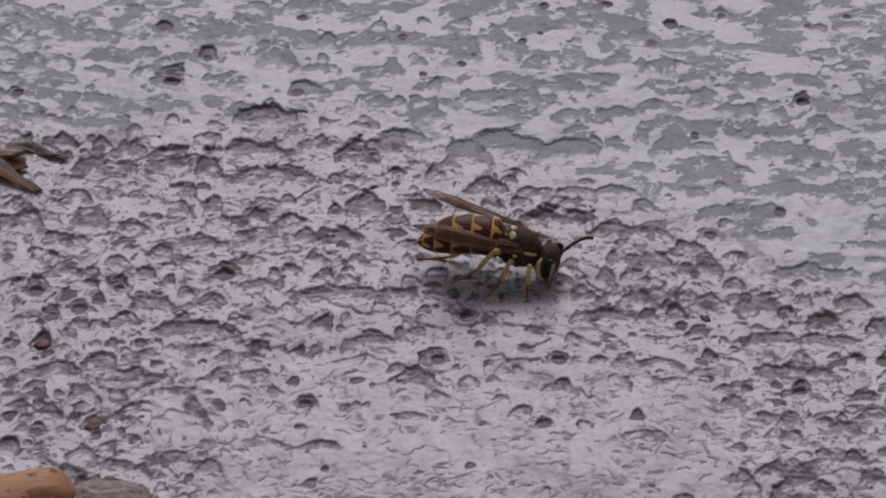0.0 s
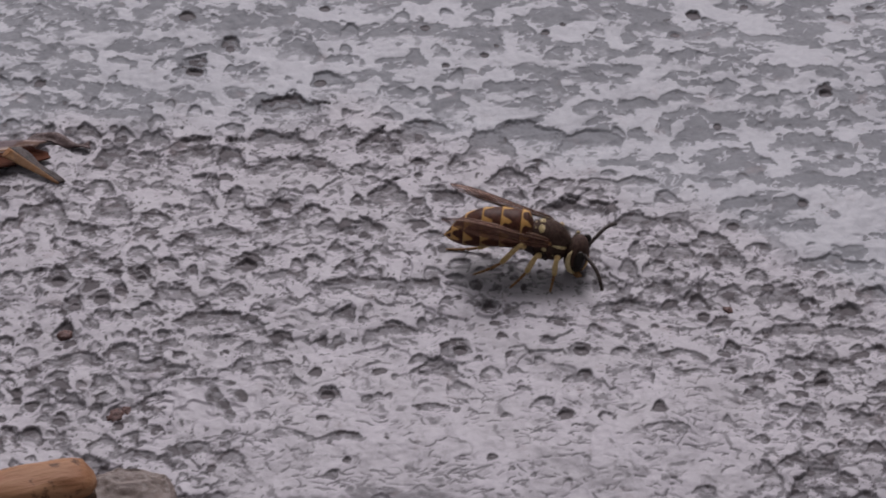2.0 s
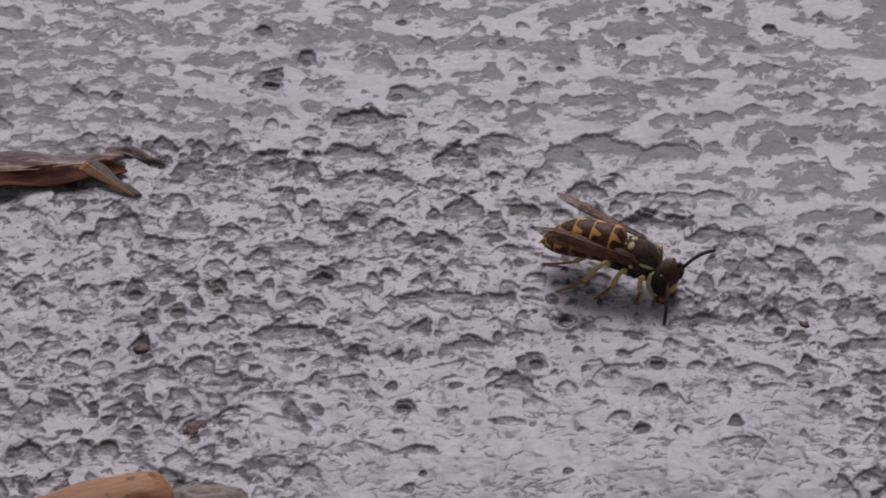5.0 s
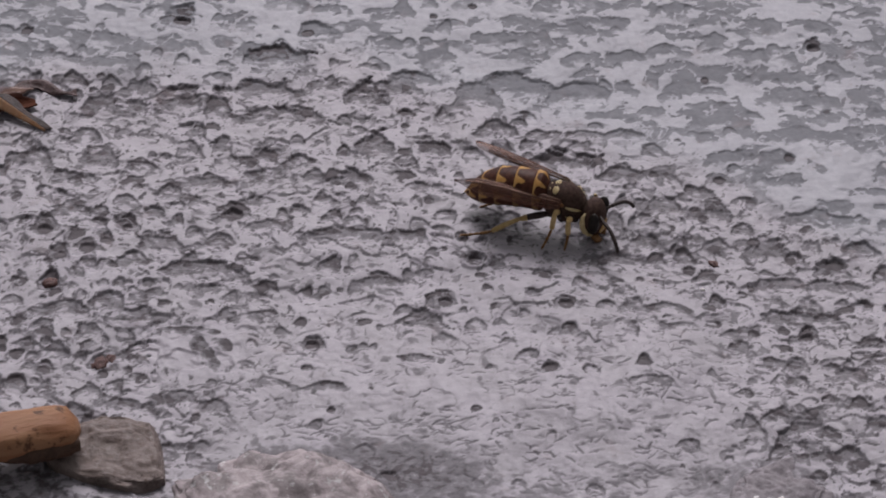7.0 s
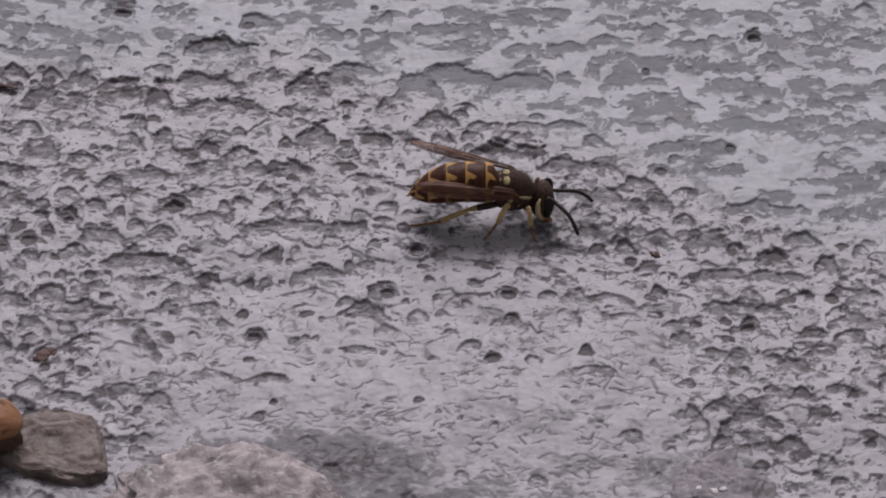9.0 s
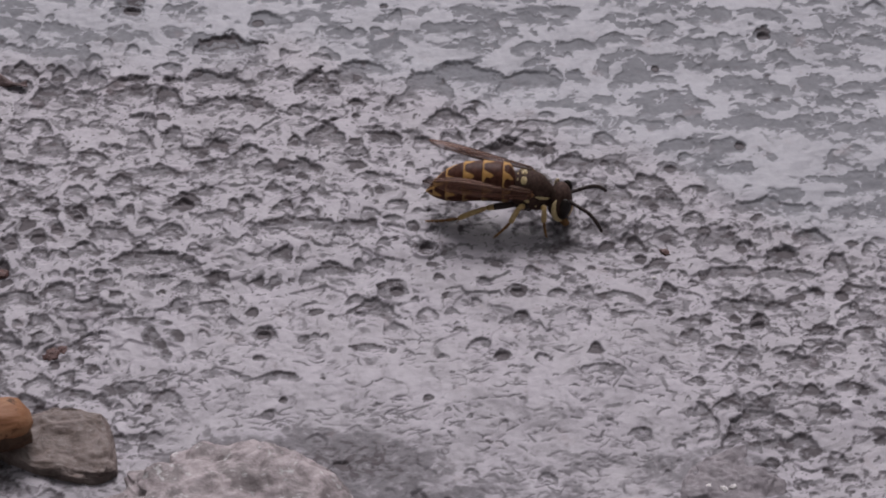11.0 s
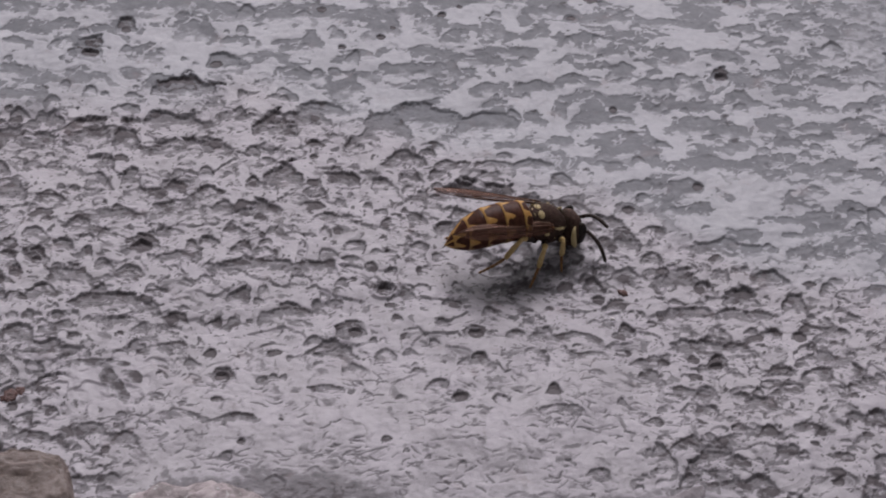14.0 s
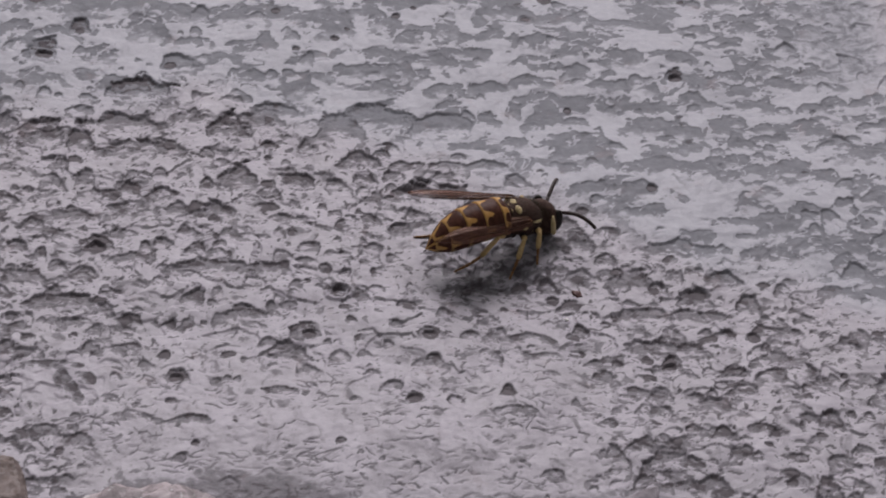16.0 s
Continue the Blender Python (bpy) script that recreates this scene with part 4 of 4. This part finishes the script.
def build_wing(side):
    """A wing folded lengthwise into a narrow strip, along +x from its root."""
    def blade(u, v):
        x = 10.3 * u
        if side > 0:  # fanned out a little, with a rounded tip
            w = (0.3 + 1.1 * math.sin(math.pi * (0.06 + 0.6 * u)) ** 0.9) * (1.0 if u < 0.8 else math.sqrt(max(0.002, 1 - ((u - 0.8) / 0.2005) ** 2)))
        else:
            w = (0.35 + 0.95 * math.sin(math.pi * min(1.0, 0.08 + 0.8 * u)) ** 0.8) * (1.0 if u < 0.7 else max(0.03, 1 - ((u - 0.7) / 0.302) ** 1.8))
        y = (-1 + 2 * v) * w * (0.62 if side > 0 else 0.58) * -side
        z = 0.34 * w * math.cos(math.pi * (v - 0.3) * 1.3) + 0.05 * math.sin(9 * u + 4 * v) + 0.07 * math.sin(5 * math.pi * v) * min(1, 3 * u)
        return x, y, z

    ob = part("wing", sheet(blade, 48, 14, 0.05), MEMBRANE, wasp, "smoky brown wing folded lengthwise")
    for v, u1, rr in ((0.04, 0.82, 0.1), (0.26, 0.8, 0.06), (0.5, 0.9, 0.05), (0.74, 0.72, 0.05)):
        pts = [Vector(blade(0.02 + (u1 - 0.02) * k / 16, v)) + Vector((0, 0, 0.02)) for k in range(17)]
        part("vein", tube(pts, [rr * (1 - 0.5 * k / 16) for k in range(17)], 8), VEIN, ob)
    part("wing_spot", egg((6.2, 0.36 * side, 0.12), (0.5, 0.12, 0.07)), VEIN, ob, "darker spot on the wing's edge")
    ob.location = (0.0, 1.72 * side * MM, 3.95 * MM)
    return ob


left_wing, right_wing = build_wing(1), build_wing(-1)

# hip, length of thigh, of shin, of foot
LEGS = {
    "fore": ((1.0, 0.8, 1.6), 2.1, 1.7, 1.5),
    "mid": ((-0.25, 1.0, 1.6), 2.3, 2.0, 2.0),
    "hind": ((-1.3, 0.9, 1.9), 3.0, 2.9, 2.9),
}
FOOT_BEND = 22.0


def build_leg(kind, side):
    (hx, hy, hz), thigh, shin, foot = LEGS[kind]
    part("hip", egg((hx, hy * side, hz + 0.25), (0.42, 0.42, 0.62), (18 * side, 0, 0)), BLACK, wasp)
    femur = part("thigh", tube([(0, 0, 0), (0.15 * thigh, 0, 0), (0.45 * thigh, 0, 0.03), (0.78 * thigh, 0, 0.02), (0.8 * thigh, 0, 0.02)], [0.2, 0.29, 0.35, 0.3, 0.24], 14), BLACK, wasp, "black thigh")
    part("knee", tube([(0.77 * thigh, 0, 0.02), (0.9 * thigh, 0, 0), (thigh, 0, 0)], [0.302, 0.27, 0.18], 14), TAN, femur, "yellow knee end of the thigh")
    tibia = part("shin", tube([(0, 0, 0), (0.1 * shin, 0, 0.02), (0.5 * shin, 0, 0.05), (0.9 * shin, 0, 0.0), (shin, 0, 0)], [0.16, 0.21, 0.26, 0.26, 0.16], 14), TAN, wasp, "yellow shin")
    b = radians(FOOT_BEND)
    bm, s0 = None, 0.0
    for k, share in enumerate((0.42, 0.2, 0.15, 0.1, 0.13)):
        s1 = s0 + share
        p = [(shin + foot * s * math.cos(b), 0, foot * s * math.sin(b) * (0.6 + 0.4 * s)) for s in (s0, s0 + 0.15 * share, s0 + 0.85 * share, s1)]
        bm = tube(p, [0.08, 0.13 - 0.008 * k, 0.155 - 0.01 * k, 0.09], 10, bm)
        s0 = s1
    end = (shin + foot * math.cos(b), 0, foot * math.sin(b))
    for w in (-1, 1):
        bm = tube([end, (end[0] + 0.16, 0.12 * w, end[2] + 0.05), (end[0] + 0.26, 0.2 * w, end[2] - 0.06)], [0.04, 0.03, 0.008], 6, bm)
    part("foot", bm, AMBER, tibia, "reddish-brown jointed foot")
    for w in (-1, 1):
        part("spur", tube([(0.92 * shin, 0.1 * w, -0.1), (shin + 0.3, 0.2 * w, -0.24)], [0.04, 0.01], 6), AMBER, tibia)
    return femur, tibia


LEG_PARTS = {(kind, side): build_leg(kind, side) for kind in LEGS for side in (-1, 1)}

# ---- what moves ----
WASP_ROWS = [
    (0.0, 7.29, -2.93, -0.02, 1.20, 1.05, -7.15),
    (0.5, 7.26, -2.87, -0.02, 1.13, 0.86, -7.12),
    (1.0, 7.56, -2.99, -0.02, 0.85, -0.88, -10.96),
    (1.5, 7.34, -2.82, -0.02, 1.97, -0.32, -9.24),
    (2.0, 7.85, -3.12, -0.01, 2.24, 2.22, -6.15),
    (2.5, 7.86, -3.93, -0.02, 2.54, -1.03, -19.32),
    (3.0, 8.16, -4.73, -0.01, -0.17, 0.43, -20.43),
    (5.5, 9.33, -3.90, -0.01, -0.28, 0.17, -19.77),
    (6.0, 8.55, -5.04, -0.01, 0.56, 1.89, -30.21),
    (6.5, 9.88, -5.01, -0.01, 3.57, 0.40, -22.10),
    (7.0, 10.95, -4.50, -0.01, 3.20, -3.11, -16.12),
    (7.5, 10.34, -4.57, -0.01, 3.48, 3.41, -8.32),
    (8.0, 11.00, -4.67, -0.02, 3.28, -1.09, -9.39),
    (8.5, 10.86, -3.85, -0.01, 5.51, 2.81, 1.18),
    (9.0, 11.36, -3.94, -0.02, 4.86, 0.34, 0.06),
    (11.5, 12.28, -4.33, -0.02, 4.63, -0.15, -3.76),
    (12.0, 12.41, -4.29, -0.02, 4.07, 0.03, -0.47),
    (12.5, 12.39, -4.33, -0.02, 4.33, 3.08, 2.97),
    (13.0, 13.91, -4.27, -0.02, 4.22, 2.97, -1.96),
    (13.5, 14.29, -4.26, -0.01, 4.82, 3.79, 5.05),
    (14.0, 17.05, -3.21, 0.00, 4.58, 3.83, 19.20),
    (14.5, 19.26, -2.24, 0.01, 5.48, 2.18, 20.62),
    (15.0, 19.34, -2.16, 0.00, 5.03, 1.73, 25.15),
    (15.5, 19.28, -1.97, 0.00, 4.82, 1.59, 24.83),
    (16.0, 19.24, -2.03, 0.01, 6.12, 1.51, 25.26),
]
HEAD_ROWS = [
    (0.0, -2.2, -12.2),
    (0.5, -2.1, -14.7),
    (1.0, -2.5, -17.5),
    (1.5, -3.7, -13.1),
    (2.0, -3.8, -9.5),
    (2.5, -4.4, -8.7),
    (3.0, -2.6, -16.0),
    (5.5, -2.5, -23.0),
    (6.0, -2.3, -18.0),
    (6.5, -5.1, -10.6),
    (7.0, -6.3, -6.1),
    (7.5, -5.9, 0.5),
    (8.0, -5.9, -7.3),
    (8.5, -7.8, -6.0),
    (9.0, -8.2, 0.3),
    (11.5, -7.8, -3.1),
    (12.0, -7.4, -3.2),
    (12.5, -7.2, -2.1),
    (13.0, -6.3, -9.7),
    (13.5, -7.5, -2.2),
    (14.0, -8.7, 6.2),
    (14.5, -10.1, 15.8),
    (15.0, -9.7, 18.8),
    (15.5, -9.2, 19.1),
    (16.0, -9.2, 19.1),
]
LEFT_ANTENNA_ROWS = [
    (0.0, 0.487, 0.865, -0.118),
    (0.5, 0.367, 0.910, -0.194),
    (1.0, 0.231, 0.965, -0.126),
    (1.5, 0.467, 0.884, 0.000),
    (2.0, 0.407, 0.912, -0.054),
    (2.5, 0.519, 0.824, -0.228),
    (3.0, 0.609, 0.787, -0.100),
    (5.5, 0.253, 0.941, 0.224),
    (6.0, 0.254, 0.954, 0.159),
    (6.5, 0.467, 0.711, -0.526),
    (7.0, 0.323, 0.776, -0.541),
    (7.5, 0.617, 0.765, -0.185),
    (8.0, 0.160, 0.987, -0.016),
    (8.5, 0.207, 0.867, -0.453),
    (9.0, 0.840, 0.085, -0.536),
    (11.5, 0.625, 0.643, -0.443),
    (12.0, 0.672, 0.740, -0.007),
    (12.5, 0.695, 0.698, -0.174),
    (13.0, 0.901, -0.418, -0.120),
    (13.5, 0.774, -0.530, 0.346),
    (14.0, 0.342, -0.879, 0.334),
    (14.5, 0.281, -0.938, -0.203),
    (15.0, 0.794, 0.390, -0.467),
    (15.5, 0.838, 0.452, -0.307),
    (16.0, 0.838, 0.465, -0.284),
]
RIGHT_ANTENNA_ROWS = [
    (0.0, 0.177, -0.980, 0.088),
    (0.5, 0.251, -0.962, 0.110),
    (1.0, 0.428, -0.892, 0.145),
    (1.5, 0.603, -0.794, -0.084),
    (2.0, 0.594, -0.762, -0.257),
    (2.5, 0.266, -0.774, -0.575),
    (3.0, 0.589, -0.808, -0.037),
    (5.5, 0.452, -0.654, -0.606),
    (6.0, 0.313, -0.789, -0.529),
    (6.5, 0.766, -0.382, -0.517),
    (7.0, 0.654, -0.690, -0.310),
    (7.5, 0.685, -0.686, -0.246),
    (8.0, 0.755, -0.614, -0.228),
    (8.5, 0.865, -0.448, -0.227),
    (9.0, 0.515, -0.736, -0.439),
    (11.5, 0.770, -0.521, -0.368),
    (12.0, 0.818, -0.525, -0.233),
    (12.5, 0.711, -0.631, -0.311),
    (13.0, 0.836, -0.451, -0.311),
    (13.5, 0.775, -0.589, -0.228),
    (14.0, 0.154, -0.910, -0.384),
    (14.5, 0.086, -0.833, 0.546),
    (15.0, 0.168, -0.970, -0.175),
    (15.5, 0.230, -0.963, -0.136),
    (16.0, 0.320, -0.946, -0.059),
]
LEFT_WING_ROWS = [
    (0.0, -0.959, 0.266, 0.099),
    (0.5, -0.955, 0.279, 0.102),
    (1.0, -0.966, 0.246, 0.082),
    (1.5, -0.965, 0.258, 0.053),
    (2.0, -0.965, 0.248, 0.081),
    (2.5, -0.965, 0.253, 0.071),
    (3.0, -0.965, 0.242, 0.104),
    (5.5, -0.962, 0.266, 0.060),
    (6.0, -0.972, 0.161, 0.168),
    (6.5, -0.968, 0.235, 0.094),
    (7.0, -0.966, 0.245, 0.077),
    (7.5, -0.969, 0.239, 0.066),
    (8.0, -0.974, 0.207, 0.092),
    (8.5, -0.968, 0.240, 0.074),
    (9.0, -0.958, 0.280, 0.063),
    (11.5, -0.966, 0.248, 0.067),
    (12.0, -0.963, 0.257, 0.078),
    (12.5, -0.965, 0.246, 0.089),
    (13.0, -0.952, 0.293, 0.087),
    (13.5, -0.967, 0.235, 0.099),
    (14.0, -0.956, 0.268, 0.120),
    (14.5, -0.958, 0.278, 0.075),
    (15.0, -0.943, 0.324, 0.076),
    (15.5, -0.941, 0.326, 0.089),
    (16.0, -0.944, 0.320, 0.080),
]
RIGHT_WING_ROWS = [
    (0.0, -0.978, -0.038, 0.205),
    (0.5, -0.978, -0.037, 0.207),
    (1.0, -0.980, -0.040, 0.196),
    (1.5, -0.979, -0.038, 0.202),
    (2.0, -0.980, -0.037, 0.197),
    (2.5, -0.981, -0.038, 0.190),
    (3.0, -0.982, -0.040, 0.184),
    (5.5, -0.988, -0.049, 0.148),
    (6.0, -0.980, -0.036, 0.196),
    (6.5, -0.989, -0.047, 0.138),
    (7.0, -0.987, -0.045, 0.153),
    (7.5, -0.987, -0.052, 0.149),
    (8.0, -0.988, -0.051, 0.143),
    (8.5, -0.992, -0.057, 0.114),
    (9.0, -0.988, -0.052, 0.144),
    (11.5, -0.985, -0.049, 0.164),
    (12.0, -0.988, -0.048, 0.147),
    (12.5, -0.987, -0.043, 0.155),
    (13.0, -0.987, -0.057, 0.151),
    (13.5, -0.988, -0.060, 0.143),
    (14.0, -0.991, -0.015, 0.132),
    (14.5, -0.995, -0.027, 0.091),
    (15.0, -0.995, -0.013, 0.098),
    (15.5, -0.994, -0.024, 0.108),
    (16.0, -0.995, -0.021, 0.101),
]
HIND_RIGHT_FOOT_ROWS = [
    (0.0, 0.85, -5.29),
    (0.5, 0.85, -5.29),
    (1.0, 0.85, -5.29),
    (1.5, 0.85, -5.29),
    (2.0, 0.85, -5.29),
    (2.5, 1.17, -5.69),
    (3.0, 1.20, -5.71),
    (5.5, 1.38, -5.78),
    (6.0, 1.65, -5.29),
    (6.5, 0.11, -6.75),
    (7.0, 0.11, -6.77),
    (7.5, 0.11, -6.79),
    (8.0, 0.11, -6.80),
    (8.5, 0.11, -6.82),
    (9.0, 0.11, -6.83),
    (11.5, 0.58, -6.51),
    (12.0, 0.69, -6.47),
    (12.5, 0.80, -6.43),
    (13.0, 7.21, -6.26),
    (13.5, 7.31, -6.43),
    (14.0, 11.17, -6.75),
    (14.5, 13.20, -5.86),
    (15.0, 13.20, -5.99),
    (15.5, 13.20, -6.13),
    (16.0, 13.19, -6.26),
]
MID_RIGHT_FOOT_ROWS = [
    (0.0, 4.18, -7.16),
    (0.5, 4.19, -7.13),
    (1.0, 4.20, -7.11),
    (1.5, 4.21, -7.08),
    (2.0, 4.22, -7.05),
    (2.5, 4.22, -7.02),
    (3.0, 4.23, -7.00),
    (5.5, 5.08, -6.67),
    (6.0, 6.13, -7.32),
    (6.5, 8.50, -7.89),
    (7.0, 8.51, -7.89),
    (7.5, 8.51, -7.89),
    (8.0, 8.52, -7.89),
    (8.5, 8.53, -7.89),
    (9.0, 8.53, -7.89),
    (11.5, 8.56, -7.89),
    (12.0, 8.58, -8.21),
    (12.5, 8.60, -8.53),
    (13.0, 11.81, -8.94),
    (13.5, 12.01, -9.42),
    (14.0, 15.88, -8.37),
    (14.5, 18.23, -7.56),
    (15.0, 18.25, -7.48),
    (15.5, 18.27, -7.40),
    (16.0, 18.29, -7.32),
]
FORE_RIGHT_FOOT_ROWS = [
    (0.0, 7.82, -7.48),
    (0.5, 7.86, -7.42),
    (1.0, 7.89, -7.35),
    (1.5, 7.92, -7.29),
    (2.0, 7.95, -7.22),
    (2.5, 7.99, -7.16),
    (3.0, 8.10, -7.19),
    (5.5, 8.67, -7.32),
    (6.0, 9.38, -7.73),
    (6.5, 10.08, -8.13),
    (7.0, 10.62, -7.92),
    (7.5, 11.15, -7.70),
    (8.0, 11.68, -7.48),
    (8.5, 12.50, -7.60),
    (9.0, 13.31, -7.73),
    (11.5, 13.37, -7.20),
    (12.0, 13.38, -7.10),
    (12.5, 13.39, -7.00),
    (13.0, 14.35, -6.51),
    (13.5, 15.41, -6.51),
    (14.0, 18.86, -6.35),
    (14.5, 20.73, -5.86),
    (15.0, 20.79, -5.80),
    (15.5, 20.84, -5.75),
    (16.0, 20.90, -5.69),
]
HIND_LEFT_FOOT_ROWS = [
    (0.0, -2.25, -1.33),
    (0.5, -2.23, -1.33),
    (1.0, -2.21, -1.33),
    (1.5, -2.19, -1.33),
    (2.0, -2.17, -1.33),
    (2.5, -2.16, -1.33),
    (3.0, -2.14, -1.33),
    (5.5, 0.32, -1.75),
    (6.0, 0.85, -2.41),
    (6.5, 2.72, -2.24),
    (7.0, 2.78, -2.28),
    (7.5, 2.83, -2.31),
    (8.0, 2.88, -2.34),
    (8.5, 2.94, -2.38),
    (9.0, 2.99, -2.41),
    (11.5, 3.56, -2.41),
    (12.0, 3.68, -2.41),
    (12.5, 3.79, -2.41),
    (13.0, 6.19, -2.41),
    (13.5, 6.46, -2.41),
    (14.0, 8.07, -1.99),
    (14.5, 9.52, -1.58),
    (15.0, 9.52, -1.58),
    (15.5, 9.52, -1.58),
    (16.0, 9.52, -1.58),
]
MID_LEFT_FOOT_ROWS = [
    (0.0, 6.81, 0.45),
    (0.5, 6.81, 0.45),
    (1.0, 6.81, 0.45),
    (1.5, 6.81, 0.45),
    (2.0, 6.81, 0.45),
    (2.5, 8.10, -0.53),
    (3.0, 8.35, -0.52),
    (5.5, 9.59, -0.49),
    (6.0, 9.43, -1.74),
    (6.5, 10.29, -1.62),
    (7.0, 10.11, -1.40),
    (7.5, 9.94, -1.18),
    (8.0, 9.94, -1.18),
    (8.5, 9.94, -1.18),
    (9.0, 9.94, -1.18),
    (11.5, 9.94, -1.18),
    (12.0, 9.94, -1.18),
    (12.5, 9.94, -1.18),
    (13.0, 13.13, -0.95),
    (13.5, 13.12, -1.06),
    (14.0, 15.14, -0.39),
    (14.5, 17.27, 0.52),
    (15.0, 17.27, 0.52),
    (15.5, 17.27, 0.52),
    (16.0, 17.27, 0.52),
]
FORE_LEFT_FOOT_ROWS = [
    (0.0, 8.82, -1.21),
    (0.5, 8.82, -1.21),
    (1.0, 8.82, -1.21),
    (1.5, 8.82, -1.21),
    (2.0, 8.82, -1.21),
    (2.5, 9.72, -2.57),
    (3.0, 9.96, -2.57),
    (5.5, 11.19, -2.55),
    (6.0, 10.63, -4.05),
    (6.5, 11.80, -3.74),
    (7.0, 11.85, -3.31),
    (7.5, 11.90, -2.88),
    (8.0, 11.90, -2.88),
    (8.5, 11.90, -2.88),
    (9.0, 11.90, -2.88),
    (11.5, 11.90, -2.88),
    (12.0, 11.90, -2.88),
    (12.5, 11.90, -2.88),
    (13.0, 15.28, -2.42),
    (13.5, 15.43, -2.26),
    (14.0, 17.67, -0.99),
    (14.5, 19.81, -0.01),
    (15.0, 19.81, -0.01),
    (15.5, 19.81, -0.01),
    (16.0, 19.81, -0.01),
]


def aimed(root, way, up):
    """A pose at root (millimetres) with +x along way and z as near to up as can be."""
    x = Vector(way).normalized()
    y = Vector(up).cross(x).normalized()
    z = x.cross(y)
    m = Matrix((x, y, z)).transposed().to_4x4()
    m.translation = Vector(root) * MM
    return m


def leg_poses(kind, side, body, spot):
    """Thigh and shin, in the wasp's space, for a foot that stands at spot on the ground."""
    (hx, hy, hz), thigh, shin, foot = LEGS[kind]
    hip = Vector((hx, hy * side, hz))
    b = radians(FOOT_BEND)
    reach = math.hypot(shin + foot * math.cos(b), foot * math.sin(b))
    lift = math.atan2(foot * math.sin(b), shin + foot * math.cos(b))
    goal = body.inverted() @ (Vector((*spot, height(*spot) + 0.08)) * MM) / MM
    d = goal - hip
    span = min(max(d.length, abs(reach - thigh) + 0.05), (reach + thigh) * 0.995)
    d.normalize()
    goal = hip + d * span
    bend = Vector((0, 0.45 * side, 1.0))
    bend = (bend - bend.dot(d) * d).normalized()
    a = (thigh ** 2 + span ** 2 - reach ** 2) / (2 * span)
    knee = hip + d * a + bend * math.sqrt(max(0.0, thigh ** 2 - a * a))
    e = (goal - knee).normalized()
    y = Vector((0, 0, 1)).cross(e)
    y = y.normalized() if y.length > 1e-4 else Vector((0, 1, 0))
    n = e.cross(y)
    shin_way = math.cos(lift) * e - math.sin(lift) * n
    return aimed(hip, knee - hip, bend), aimed(knee, shin_way, math.sin(lift) * e + math.cos(lift) * n)


def motions():
    bodies = {t: pose(x * MM, y * MM, z * MM, rx, ry, rz) for t, x, y, z, rx, ry, rz in WASP_ROWS}
    walk(wasp, list(bodies.items()))
    walk(head, [(t, pose(*(NECK * MM), 0, dip, turn)) for t, dip, turn in HEAD_ROWS])
    for ob, rows, root in ((left_antenna, LEFT_ANTENNA_ROWS, (1.75, 0.5, 0.15)), (right_antenna, RIGHT_ANTENNA_ROWS, (1.75, -0.5, 0.15))):
        walk(ob, [(t, aimed(root, (a, b, c), (0.25, 0, 1))) for t, a, b, c in rows])
    for ob, rows, root in ((left_wing, LEFT_WING_ROWS, (0.0, 1.72, 3.95)), (right_wing, RIGHT_WING_ROWS, (0.0, -1.72, 3.95))):
        walk(ob, [(t, aimed(root, (a, b, c), (0, 0, 1))) for t, a, b, c in rows])
    feet = {
        ("hind", -1): HIND_RIGHT_FOOT_ROWS, ("mid", -1): MID_RIGHT_FOOT_ROWS, ("fore", -1): FORE_RIGHT_FOOT_ROWS,
        ("hind", 1): HIND_LEFT_FOOT_ROWS, ("mid", 1): MID_LEFT_FOOT_ROWS, ("fore", 1): FORE_LEFT_FOOT_ROWS,
    }
    for key, rows in feet.items():
        steps = [(t, *leg_poses(*key, bodies[t], (x, y))) for t, x, y in rows]
        thigh, shin = LEG_PARTS[key]
        walk(thigh, [(t, a) for t, a, b in steps])
        walk(shin, [(t, b) for t, a, b in steps])


motions()
